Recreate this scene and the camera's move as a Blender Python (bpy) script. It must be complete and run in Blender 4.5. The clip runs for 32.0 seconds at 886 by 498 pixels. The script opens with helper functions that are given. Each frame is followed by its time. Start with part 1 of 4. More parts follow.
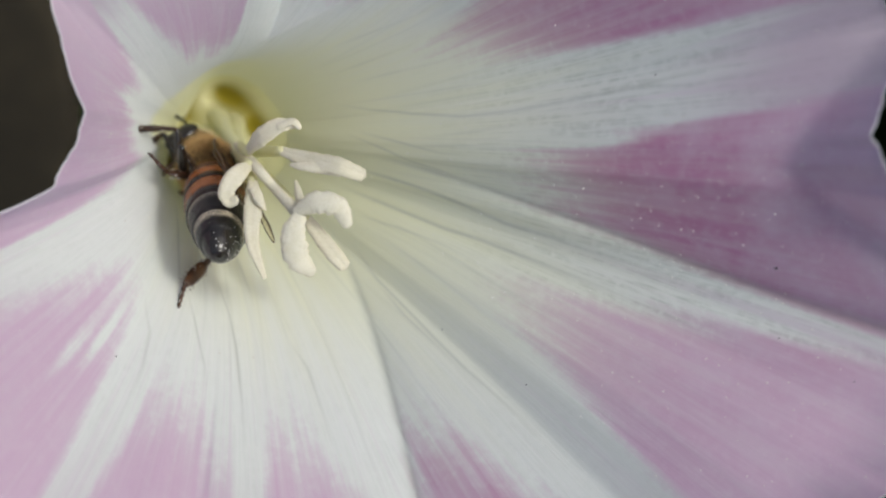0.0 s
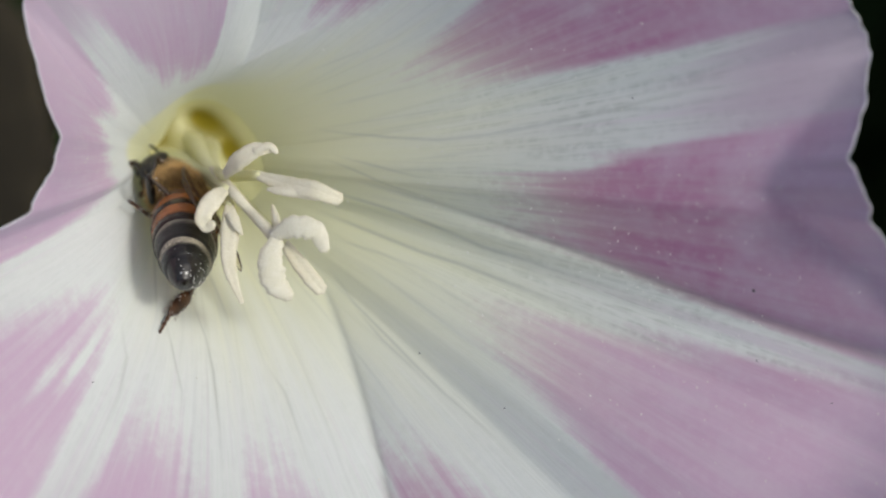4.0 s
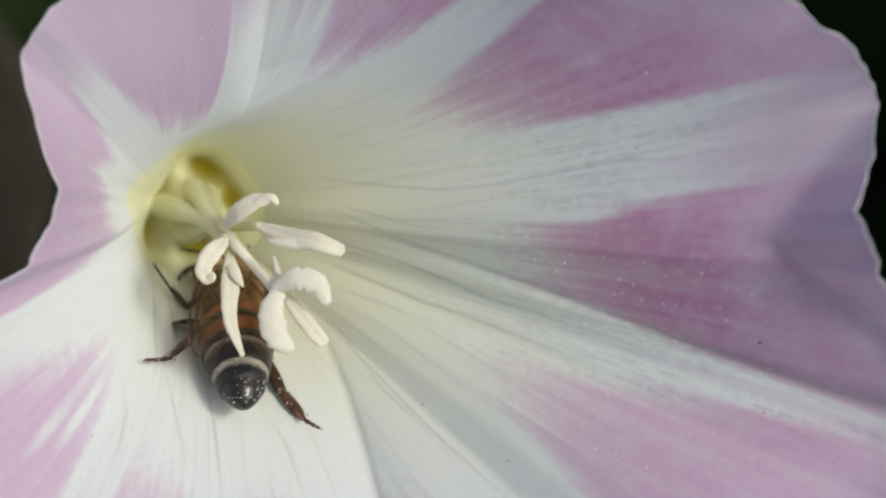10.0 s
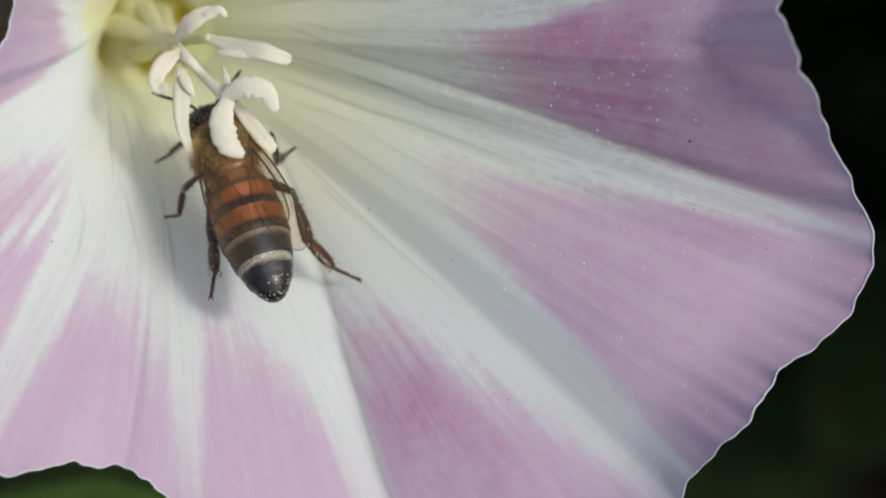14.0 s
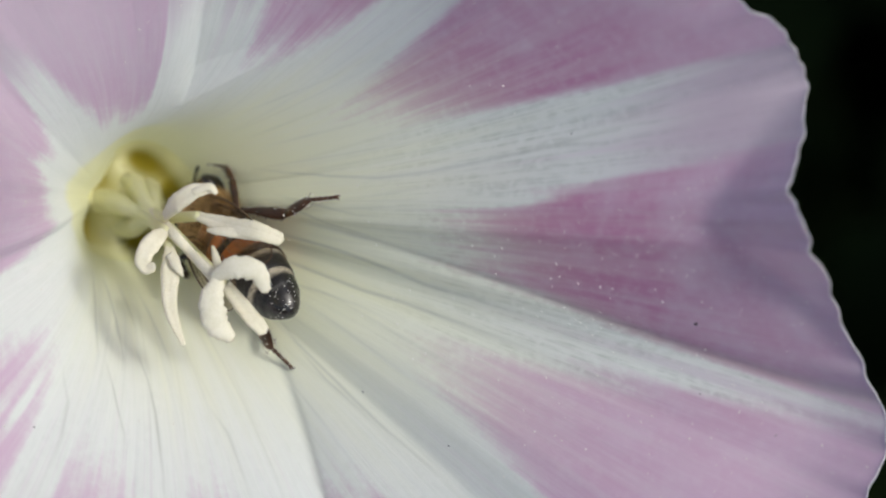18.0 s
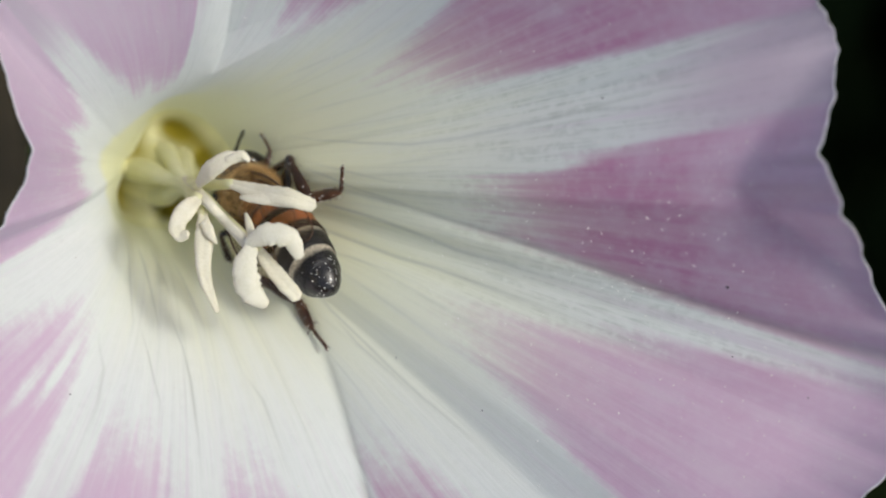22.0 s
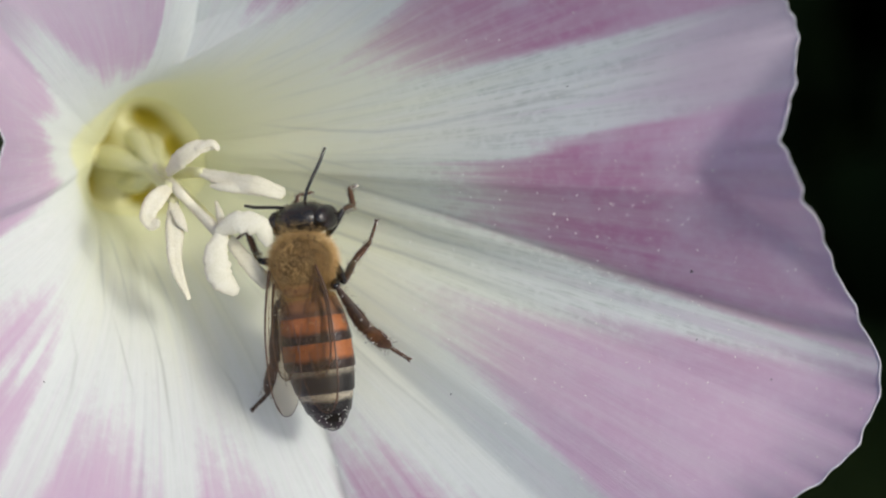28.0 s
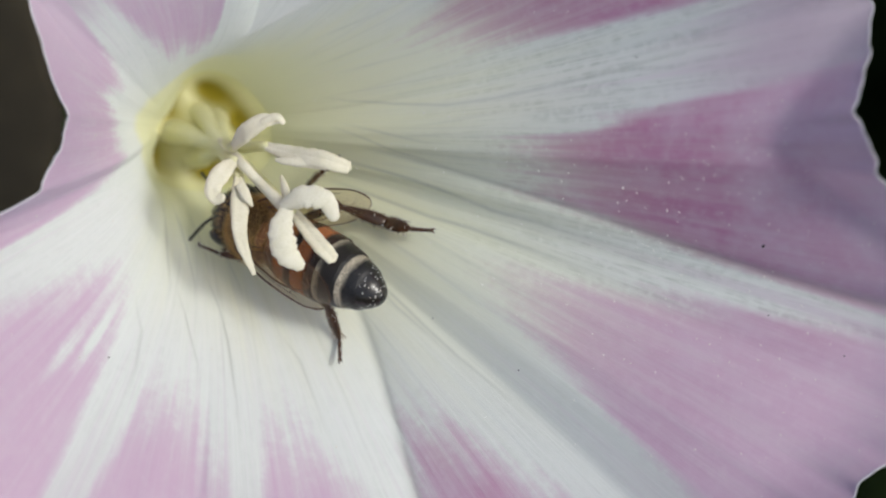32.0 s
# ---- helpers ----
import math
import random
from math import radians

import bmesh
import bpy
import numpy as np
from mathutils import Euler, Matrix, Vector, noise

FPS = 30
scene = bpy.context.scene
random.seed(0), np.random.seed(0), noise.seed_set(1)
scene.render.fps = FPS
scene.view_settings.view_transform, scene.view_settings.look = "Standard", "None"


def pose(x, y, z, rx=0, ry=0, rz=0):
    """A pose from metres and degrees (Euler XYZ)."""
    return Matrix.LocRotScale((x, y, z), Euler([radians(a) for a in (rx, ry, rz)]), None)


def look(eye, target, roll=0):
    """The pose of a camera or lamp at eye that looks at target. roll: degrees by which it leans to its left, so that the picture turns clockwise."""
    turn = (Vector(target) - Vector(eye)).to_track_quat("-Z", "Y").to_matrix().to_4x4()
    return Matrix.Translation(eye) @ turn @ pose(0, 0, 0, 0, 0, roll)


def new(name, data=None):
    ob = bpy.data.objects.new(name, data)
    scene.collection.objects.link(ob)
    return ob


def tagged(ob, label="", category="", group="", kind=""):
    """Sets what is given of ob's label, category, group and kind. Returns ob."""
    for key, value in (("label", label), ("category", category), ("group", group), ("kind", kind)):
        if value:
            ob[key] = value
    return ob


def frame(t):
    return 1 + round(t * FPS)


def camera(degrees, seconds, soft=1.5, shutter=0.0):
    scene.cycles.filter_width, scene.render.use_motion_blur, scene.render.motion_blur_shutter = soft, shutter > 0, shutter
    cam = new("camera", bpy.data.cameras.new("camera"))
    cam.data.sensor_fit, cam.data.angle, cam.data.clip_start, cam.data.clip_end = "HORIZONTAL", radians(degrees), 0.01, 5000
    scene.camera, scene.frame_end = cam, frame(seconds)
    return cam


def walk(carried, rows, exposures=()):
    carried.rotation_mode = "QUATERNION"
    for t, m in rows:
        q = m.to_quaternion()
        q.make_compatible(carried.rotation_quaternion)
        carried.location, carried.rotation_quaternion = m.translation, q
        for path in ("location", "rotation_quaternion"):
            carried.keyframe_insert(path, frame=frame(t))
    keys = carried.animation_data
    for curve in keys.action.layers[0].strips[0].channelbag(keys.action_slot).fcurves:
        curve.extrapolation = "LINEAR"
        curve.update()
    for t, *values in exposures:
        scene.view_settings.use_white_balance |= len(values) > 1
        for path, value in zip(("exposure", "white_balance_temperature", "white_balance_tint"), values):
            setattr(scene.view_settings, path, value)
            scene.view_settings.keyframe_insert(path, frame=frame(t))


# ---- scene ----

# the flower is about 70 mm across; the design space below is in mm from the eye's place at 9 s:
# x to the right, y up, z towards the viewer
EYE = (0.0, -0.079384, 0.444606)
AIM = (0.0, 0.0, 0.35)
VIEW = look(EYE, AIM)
MM = 0.001
cam = camera(22, 32.0, soft=2.2)
cam.data.dof.use_dof, cam.data.dof.focus_distance, cam.data.dof.aperture_fstop = True, 0.134, 27
PATH = (
    (0, 0.001391, -0.082694, 0.444217, 38.9991, 0.2961, 0.8057), (0.5, 0.00095, -0.08371, 0.445185, 38.8056, -0.0108, 0.5574), (1, 0.000696, -0.085548, 0.446273, 39.1841, -0.2347, 0.0956),
    (1.5, 0.000755, -0.086201, 0.446814, 39.3283, -0.2383, -0.1942), (2, 0.000744, -0.085713, 0.446156, 39.0715, -0.5286, -0.5378), (2.5, 0.00057, -0.085041, 0.445887, 39.1064, -0.6992, -0.5939),
    (3, 0.001073, -0.083976, 0.445341, 39.3205, -0.5925, -0.5203), (3.5, 0.001074, -0.083126, 0.44493, 39.29, -0.283, -0.058), (4, 0.000934, -0.0824, 0.444353, 39.4583, -0.1247, 0.1115),
    (4.5, 0.001195, -0.082109, 0.444151, 39.7501, 0.1075, 0.2234), (6.5, 0.001245, -0.083398, 0.445957, 39.7968, 0.2136, -0.1488), (7, 0.002087, -0.083074, 0.445909, 39.7941, 0.0898, -0.2212),
    (7.5, 0.001345, -0.081954, 0.445443, 39.7849, 0.3256, -0.0893), (8, 0.001237, -0.081749, 0.44495, 39.9735, 0.5345, 0.2956), (8.5, 0.001386, -0.080317, 0.444549, 39.9088, 0.3843, 0.3123),
    (9, 0.00071, -0.079338, 0.444396, 40.0202, 0.2047, 0.2109), (9.5, 0.001062, -0.078955, 0.444877, 39.6237, 0.1497, 0.2359), (10, 0.000841, -0.079689, 0.444775, 39.7201, 0.0112, -0.0041),
    (10.5, 0.001374, -0.079654, 0.44533, 39.6373, 0.0592, -0.0619), (11, 0.00132, -0.080019, 0.445468, 39.8238, -0.034, -0.2166), (11.5, 0.001386, -0.079455, 0.445724, 39.7056, 0.0766, 0.0474),
    (12, 0.001087, -0.079319, 0.445804, 39.506, -0.2051, -0.1754), (12.5, 0.001832, -0.080111, 0.446207, 38.1894, -0.4378, -0.582), (13, 0.001765, -0.082617, 0.446765, 36.7271, -0.5373, -0.7644),
    (13.5, 0.002181, -0.084989, 0.447409, 36.3449, -0.6591, -1.114), (14, 0.00212, -0.086309, 0.446771, 36.4968, -0.1568, -1.1709), (14.5, 0.001969, -0.085422, 0.446405, 37.3928, 0.1287, -1.2335),
    (15, 0.001365, -0.08311, 0.445595, 38.229, -0.0413, -1.2983), (15.5, 0.001482, -0.079899, 0.444835, 39.143, -0.1164, -1.0481), (17.5, 0.001006, -0.083493, 0.444248, 40.6222, -0.6938, -1.6846),
    (18, 0.001218, -0.082031, 0.444293, 40.3099, -0.5856, -1.4414), (18.5, 0.000747, -0.081459, 0.443684, 39.8299, -0.6908, -1.5717), (19, 0.001172, -0.081924, 0.444304, 39.4326, -0.7091, -1.6453),
    (19.5, 0.001042, -0.083227, 0.444637, 39.5584, -0.6768, -1.7365), (20, 0.00175, -0.084342, 0.445222, 39.7106, -0.3035, -1.4655), (20.5, 0.00195, -0.084903, 0.445155, 40.1718, -0.3099, -1.5943),
    (21, 0.002063, -0.084289, 0.44534, 39.9905, -0.0819, -1.4824), (21.5, 0.001405, -0.083596, 0.444812, 39.7556, 0.1467, -1.2994), (22, 0.001333, -0.082664, 0.444478, 39.6016, 0.3456, -1.2076),
    (22.5, 0.001016, -0.081466, 0.444249, 39.5875, 0.3668, -1.0384), (23, 0.000539, -0.081013, 0.444044, 39.8424, 0.3617, -0.9665), (23.5, 0.000233, -0.081527, 0.44449, 40.3533, 0.2849, -0.946),
    (24, 0.000606, -0.082204, 0.444864, 40.4163, 0.3969, -0.9833), (24.5, 0.000491, -0.082821, 0.444954, 40.5649, 0.5433, -1.0082), (25, 0.000484, -0.081868, 0.444242, 40.1759, 0.6509, -1.0604),
    (25.5, -0.000433, -0.081169, 0.44413, 40.1675, 0.4968, -1.1405), (27.5, -3.3e-05, -0.081977, 0.445989, 39.4193, 0.4986, -1.2713), (28, 0.001262, -0.082847, 0.446641, 38.726, -0.016, -2.0882),
    (28.5, 0.001553, -0.0854, 0.447064, 38.9818, -0.4684, -2.9403), (29, 0.001749, -0.085606, 0.44721, 38.4393, 0.1416, -2.258), (29.5, 0.001635, -0.084416, 0.446421, 37.9084, 0.8121, -1.6212),
    (30, 0.001677, -0.083344, 0.445542, 38.1272, 0.9305, -1.5316), (30.5, 0.002414, -0.080289, 0.445206, 38.1126, 0.9572, -0.9722), (31, 0.00111, -0.080041, 0.444519, 38.3573, 1.0693, -1.3406),
    (31.5, 0.001747, -0.081258, 0.445356, 38.2303, 1.2374, -1.1096), (32, 0.001363, -0.082025, 0.44526, 38.1935, 1.3453, -1.0233),
)

# the film's own brightness and white balance: seconds, stops, kelvin, tint
EXPOSURES = ((0, -0.22, 6290, 6), (4.5, -0.19, 6290, 6), (9, -0.08, 6310, 6), (12, -0.11, 6290, 6), (15, -0.13, 6240, 6), (20, -0.02, 6280, 6), (25, -0.07, 6270, 6), (28.5, 0.00, 6270, 6), (32, -0.07, 6230, 6))
walk(cam, [(t, pose(x, y, z, rx, ry, rz)) for t, x, y, z, rx, ry, rz in PATH], EXPOSURES)

# ---- daylight ----
SUN_WAY = Vector((0.57, 0.2, 0.795))


def daylight():
    way = (VIEW.to_3x3() @ SUN_WAY).normalized()
    world = bpy.data.worlds.new("sky")
    world.use_nodes = True
    scene.world = world
    nodes, links = world.node_tree.nodes, world.node_tree.links
    nodes.clear()
    sky = nodes.new("ShaderNodeTexSky")
    sky.sky_type, sky.sun_disc, sky.dust_density = "NISHITA", False, 4.0
    sky.sun_elevation = math.asin(way.z)
    sky.sun_rotation = math.atan2(way.x, way.y)
    back, out = nodes.new("ShaderNodeBackground"), nodes.new("ShaderNodeOutputWorld")
    back.inputs["Strength"].default_value = 0.15
    links.new(sky.outputs[0], back.inputs[0])
    links.new(back.outputs[0], out.inputs[0])
    sun = bpy.data.lights.new("sun", "SUN")
    sun.energy, sun.angle, sun.color = 1.7, radians(9), (1.0, 0.96, 0.9)
    ob = new("sun", sun)
    ob.matrix_world = look(way * 2, (0, 0, 0))


daylight()


# ---- materials ----
class Nodes:
    """A short way to write node materials."""

    def __init__(self, name):
        self.mat = bpy.data.materials.new(name)
        self.mat.use_nodes = True
        self.tree = self.mat.node_tree
        self.tree.nodes.clear()
        self.out = self.tree.nodes.new("ShaderNodeOutputMaterial")

    def add(self, kind, values=None, **settings):
        n = self.tree.nodes.new("ShaderNode" + kind)
        if "operation" in settings:
            n.operation = settings["operation"]
        if "use_clamp" in settings:
            n.use_clamp = settings["use_clamp"]
        if "data_type" in settings:
            n.data_type = settings["data_type"]
        if "attribute_name" in settings:
            n.attribute_name = settings["attribute_name"]
        for k, v in (values or {}).items():
            socket = n.inputs[k]
            if hasattr(v, "is_output"):
                self.tree.links.new(v, socket)
            else:
                socket.default_value = (*v, 1) if isinstance(v, tuple) and len(v) == 3 and socket.type == "RGBA" else v
        return n

    def maths(self, op, a, b=0.0, clamp=False):
        return self.add("Math", {0: a, 1: b}, operation=op, use_clamp=clamp).outputs[0]

    def mix(self, f, a, b):
        n = self.add("Mix", data_type="RGBA")
        for k, v in ((0, f), (6, a), (7, b)):
            if hasattr(v, "is_output"):
                self.tree.links.new(v, n.inputs[k])
            else:
                n.inputs[k].default_value = (*v, 1) if k else v
        return n.outputs[2]

    def ramp(self, f, lo, hi, smooth=True):
        n = self.add("MapRange", {0: f, 1: lo, 2: hi, 3: 0.0, 4: 1.0})
        n.interpolation_type = "SMOOTHSTEP" if smooth else "LINEAR"
        return n.outputs[0]

    def noise(self, vector, scale, detail=3.0, rough=0.55):
        return self.add("TexNoise", {"Vector": vector, "Scale": scale, "Detail": detail, "Roughness": rough}).outputs[0]

    def stretch(self, vector, s, move=(0, 0, 0)):
        return self.add("Mapping", {"Vector": vector, "Scale": s, "Location": move}).outputs[0]

    def close(self, shader):
        self.tree.links.new(shader.outputs[0], self.out.inputs[0])
        return self.mat


def petal_material():
    """White bindweed petal with rose patches that fray into streaks, a yellow-green throat and fine veins."""
    m = Nodes("petal")
    around = m.add("Attribute", attribute_name="around").outputs["Vector"]      # cos, sin, s
    s = m.add("SeparateXYZ", {0: around}).outputs[2]
    edge = m.add("Attribute", attribute_name="rose").outputs["Fac"]             # distance past a patch's edge, in s
    vein = m.add("Attribute", attribute_name="vein").outputs["Fac"]
    streak = m.noise(m.stretch(around, (1, 1, 0.13)), 36, 4, 0.55)
    broad = m.noise(m.stretch(around, (1, 1, 0.10)), 14, 2, 0.5)
    fine = m.noise(m.stretch(around, (1, 1, 0.06)), 150, 4, 0.7)
    cells = m.noise(m.add("TexCoord").outputs["Object"], 9000, 2, 0.6)
    frayed = m.maths("ADD", edge, m.maths("MULTIPLY", m.maths("SUBTRACT", streak, 0.5), 0.10))
    frayed = m.maths("ADD", frayed, m.maths("MULTIPLY", m.maths("SUBTRACT", broad, 0.5), 0.16))
    frayed = m.maths("ADD", frayed, m.maths("MULTIPLY", m.maths("SUBTRACT", fine, 0.5), 0.05))
    mottle = m.noise(m.add("TexCoord").outputs["Object"], 1500, 3, 0.6)         # soft blotches under a millimetre wide
    frayed = m.maths("ADD", frayed, m.maths("MULTIPLY", m.maths("SUBTRACT", mottle, 0.5), 0.10))
    rose = m.ramp(frayed, -0.06, 0.11)
    turn = m.add("SeparateXYZ", {0: around}).outputs
    cloud = m.noise(m.add("TexCoord").outputs["Object"], 260, 3, 0.6)
    # the patches of the far side are deepest at their inner tips
    deep = m.maths("MULTIPLY", m.ramp(turn[0], -0.25, 0.55), m.maths("SUBTRACT", 1.0, m.ramp(m.maths("ADD", s, m.maths("MULTIPLY", m.maths("SUBTRACT", cloud, 0.5), 0.25)), 0.74, 1.03)))
    below = m.maths("MULTIPLY", m.ramp(turn[0], 0.18, 0.34), m.maths("SUBTRACT", 1.0, m.ramp(turn[0], 0.40, 0.62)))
    below = m.maths("MULTIPLY", below, m.maths("SUBTRACT", 1.0, m.ramp(turn[1], -0.88, -0.75)))
    share = m.maths("ADD", 0.22, m.maths("ADD", m.maths("MULTIPLY", m.ramp(turn[1], -0.42, -0.2), 0.78), m.maths("MULTIPLY", below, 0.7)))
    share = m.maths("MULTIPLY", share, m.maths("SUBTRACT", 1.0, m.maths("MULTIPLY", m.ramp(turn[1], 0.4, 0.65), 0.25)))
    deep = m.maths("MULTIPLY", deep, share)
    strong = m.mix(deep, (0.69, 0.49, 0.65), (0.55, 0.235, 0.41))
    strong = m.mix(m.maths("MULTIPLY", m.ramp(cloud, 0.45, 0.7), 0.3), strong, (0.70, 0.56, 0.68))
    strong = m.mix(m.maths("MULTIPLY", m.ramp(mottle, 0.4, 0.75), 0.28), strong, (0.76, 0.62, 0.72))
    strong = m.mix(m.maths("MULTIPLY", m.ramp(fine, 0.35, 0.7), 0.12), strong, (0.78, 0.64, 0.76))
    # the upper near petals are painted paler towards the rim to brighten them
    rim_bright = m.maths("MULTIPLY", m.ramp(s, 0.62, 0.92), m.maths("MULTIPLY", m.ramp(turn[1], 0.2, 0.5), m.maths("SUBTRACT", 1.0, m.ramp(turn[0], -0.75, -0.3))))
    strong = m.mix(m.maths("MULTIPLY", rim_bright, 0.6), strong, (0.80, 0.67, 0.77))
    white = m.mix(m.ramp(fine, 0.3, 0.7), (0.83, 0.86, 0.83), (0.87, 0.89, 0.87))
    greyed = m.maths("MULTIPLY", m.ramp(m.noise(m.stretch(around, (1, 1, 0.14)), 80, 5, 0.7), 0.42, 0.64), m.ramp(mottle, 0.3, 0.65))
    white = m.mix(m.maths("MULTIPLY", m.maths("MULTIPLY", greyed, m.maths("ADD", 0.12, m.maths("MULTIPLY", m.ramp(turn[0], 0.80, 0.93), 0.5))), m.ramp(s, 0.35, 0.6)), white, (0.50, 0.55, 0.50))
    faint = m.maths("MULTIPLY", m.ramp(m.noise(m.stretch(around, (1, 1, 0.05)), 30, 3, 0.6), 0.50, 0.75), m.ramp(s, 0.5, 0.95))
    white = m.mix(m.maths("MULTIPLY", faint, 0.35), white, (0.70, 0.50, 0.68))
    white = m.mix(m.maths("MULTIPLY", m.ramp(m.maths("ADD", s, m.maths("MULTIPLY", broad, 0.2)), 0.86, 1.06), m.maths("ADD", 0.35, m.maths("MULTIPLY", m.ramp(turn[1], -0.1, 0.15), 0.45))), white, (0.62, 0.49, 0.61))
    rose = m.maths("MULTIPLY", rose, m.maths("ADD", 0.82, m.maths("MULTIPLY", m.ramp(streak, 0.35, 0.6), 0.15)))
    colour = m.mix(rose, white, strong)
    # the green of the throat reaches farther up the far wall than down the near one
    reach = m.maths("SUBTRACT", s, m.maths("MULTIPLY", m.maths("MAXIMUM", m.ramp(turn[0], -0.2, 0.7), m.maths("MULTIPLY", m.maths("SUBTRACT", 1.0, m.ramp(turn[1], -0.8, -0.3)), 0.6)), 0.22))
    green = m.maths("SUBTRACT", 1.0, m.ramp(m.maths("ADD", reach, m.maths("MULTIPLY", m.maths("SUBTRACT", broad, 0.5), 0.16)), 0.05, 0.60))
    # round the near lip it stops short at the edge
    lip = m.maths("SUBTRACT", 1.0, m.ramp(m.maths("ADD", s, m.maths("MULTIPLY", m.maths("SUBTRACT", streak, 0.5), 0.06)), 0.235, 0.32))
    far = m.maths("MAXIMUM", m.ramp(turn[0], -0.35, 0.25), m.maths("SUBTRACT", 1.0, m.ramp(turn[1], -0.55, -0.15)))
    green = m.maths("ADD", m.maths("MULTIPLY", green, far), m.maths("MULTIPLY", lip, m.maths("SUBTRACT", 1.0, far)))
    colour = m.mix(m.maths("MULTIPLY", green, 0.9), colour, (0.89, 0.89, 0.58))
    yellow = m.maths("SUBTRACT", 1.0, m.ramp(s, 0.0, 0.36))
    colour = m.mix(yellow, colour, (0.73, 0.73, 0.46))
    # the veins and the painted crease shade share one dark colour
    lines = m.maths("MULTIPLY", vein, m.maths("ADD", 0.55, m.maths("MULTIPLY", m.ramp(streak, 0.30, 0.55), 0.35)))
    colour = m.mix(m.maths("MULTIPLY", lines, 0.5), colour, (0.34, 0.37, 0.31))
    height = m.maths("ADD", m.maths("MULTIPLY", fine, 0.6), m.maths("MULTIPLY", streak, 0.8))
    height = m.maths("ADD", height, m.maths("MULTIPLY", cells, 0.25))
    bump = m.add("Bump", {"Height": height, "Strength": 0.16, "Distance": 0.0002}).outputs[0]
    skin = m.add("BsdfPrincipled", {"Base Color": colour, "Roughness": 0.55, "Specular IOR Level": 0.25, "Sheen Weight": 0.15, "Normal": bump})
    thin = m.add("BsdfTranslucent", {"Color": colour, "Normal": bump})
    return m.close(m.add("MixShader", {0: m.maths("SUBTRACT", 0.40, m.maths("MULTIPLY", m.maths("SUBTRACT", 1.0, m.ramp(s, 0.2, 0.85)), 0.25)), 1: skin.outputs[0], 2: thin.outputs[0]}))


def plain(name, colour, other, scale, rough=0.6, bump=0.3, distance=0.0001, metal=0.0, through_light=0.0, spec=0.4, coat=0.0):
    """A mottled material: two colours by noise of that scale (1/m), with relief."""
    m = Nodes(name)
    at = m.add("TexCoord").outputs["Object"]
    n = m.noise(at, scale, 4, 0.6)
    wide = m.noise(at, scale / 6, 2, 0.5)
    c = m.mix(m.ramp(m.maths("ADD", m.maths("MULTIPLY", n, 0.6), m.maths("MULTIPLY", wide, 0.4)), 0.35, 0.65), colour, other)
    b = m.add("Bump", {"Height": n, "Strength": bump, "Distance": distance}).outputs[0]
    p = m.add("BsdfPrincipled", {"Base Color": c, "Roughness": rough, "Metallic": metal, "Specular IOR Level": spec, "Coat Weight": coat, "Normal": b})
    if through_light:
        t = m.add("BsdfTranslucent", {"Color": c, "Normal": b})
        p = m.add("MixShader", {0: through_light, 1: p.outputs[0], 2: t.outputs[0]})
    return m.close(p)


def wing_material():
    m = Nodes("wing_membrane")
    at = m.add("TexCoord").outputs["Object"]
    n = m.noise(at, 900, 2, 0.5)
    gloss = m.add("BsdfPrincipled", {"Base Color": (0.15, 0.095, 0.045), "Roughness": 0.14, "Specular IOR Level": 1.0,
                                     "Normal": m.add("Bump", {"Height": n, "Strength": 0.4, "Distance": 0.0001}).outputs[0]})
    clear = m.add("BsdfTransparent", {"Color": (0.95, 0.90, 0.81)})
    return m.close(m.add("MixShader", {0: m.maths("ADD", 0.08, m.maths("MULTIPLY", n, 0.20)), 1: clear.outputs[0], 2: gloss.outputs[0]}))


def throat_material():
    """Yellow-green floor of the tube; its nectar pits are painted dark olive for their shade."""
    m = Nodes("throat")
    n = m.noise(m.add("TexCoord").outputs["Object"], 900, 4, 0.6)
    pit = m.maths("ADD", m.add("Attribute", attribute_name="pit").outputs["Fac"], m.maths("MULTIPLY", m.maths("SUBTRACT", n, 0.5), 0.3))
    c = m.mix(m.ramp(n, 0.35, 0.65), (0.62, 0.60, 0.31), (0.68, 0.66, 0.39))
    c = m.mix(m.ramp(m.add("Attribute", attribute_name="outward").outputs["Fac"], 0.75, 1.0), c, (0.75, 0.74, 0.42))
    # shade down in the pits, put into the colour as dark olive
    c = m.mix(m.ramp(pit, 0.0, 0.95), c, (0.27, 0.22, 0.02))
    b = m.add("Bump", {"Height": n, "Strength": 0.3, "Distance": 0.0001}).outputs[0]
    p = m.add("BsdfPrincipled", {"Base Color": c, "Roughness": 0.75, "Specular IOR Level": 0.1, "Normal": b})
    t = m.add("BsdfTranslucent", {"Color": c, "Normal": b})
    return m.close(m.add("MixShader", {0: 0.12, 1: p.outputs[0], 2: t.outputs[0]}))


THROAT = throat_material()
PETAL = petal_material()
# rim edge colour raised to paint its backlit white line
PETAL_EDGE = plain("petal_edge", (0.84, 0.81, 0.84), (0.90, 0.88, 0.90), 3000, 0.6, through_light=0.4)
ANTHER = plain("anther", (0.76, 0.72, 0.55), (0.84, 0.80, 0.65), 6000, 0.7, 0.4, 0.0001, through_light=0.25)
FILAMENT = plain("filament", (0.79, 0.77, 0.46), (0.83, 0.82, 0.56), 700, 0.6, 0.3, through_light=0.4)
STIGMA = plain("stigma", (0.77, 0.74, 0.58), (0.85, 0.82, 0.69), 9000, 0.75, 0.5, 0.0001, through_light=0.25)
GREEN = plain("green_stem", (0.045, 0.085, 0.012), (0.08, 0.13, 0.025), 900, 0.65, spec=0.15)
# deep shade behind the flower is put into these near-black colours
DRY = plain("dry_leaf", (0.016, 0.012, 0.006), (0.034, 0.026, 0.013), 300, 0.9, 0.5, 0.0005)
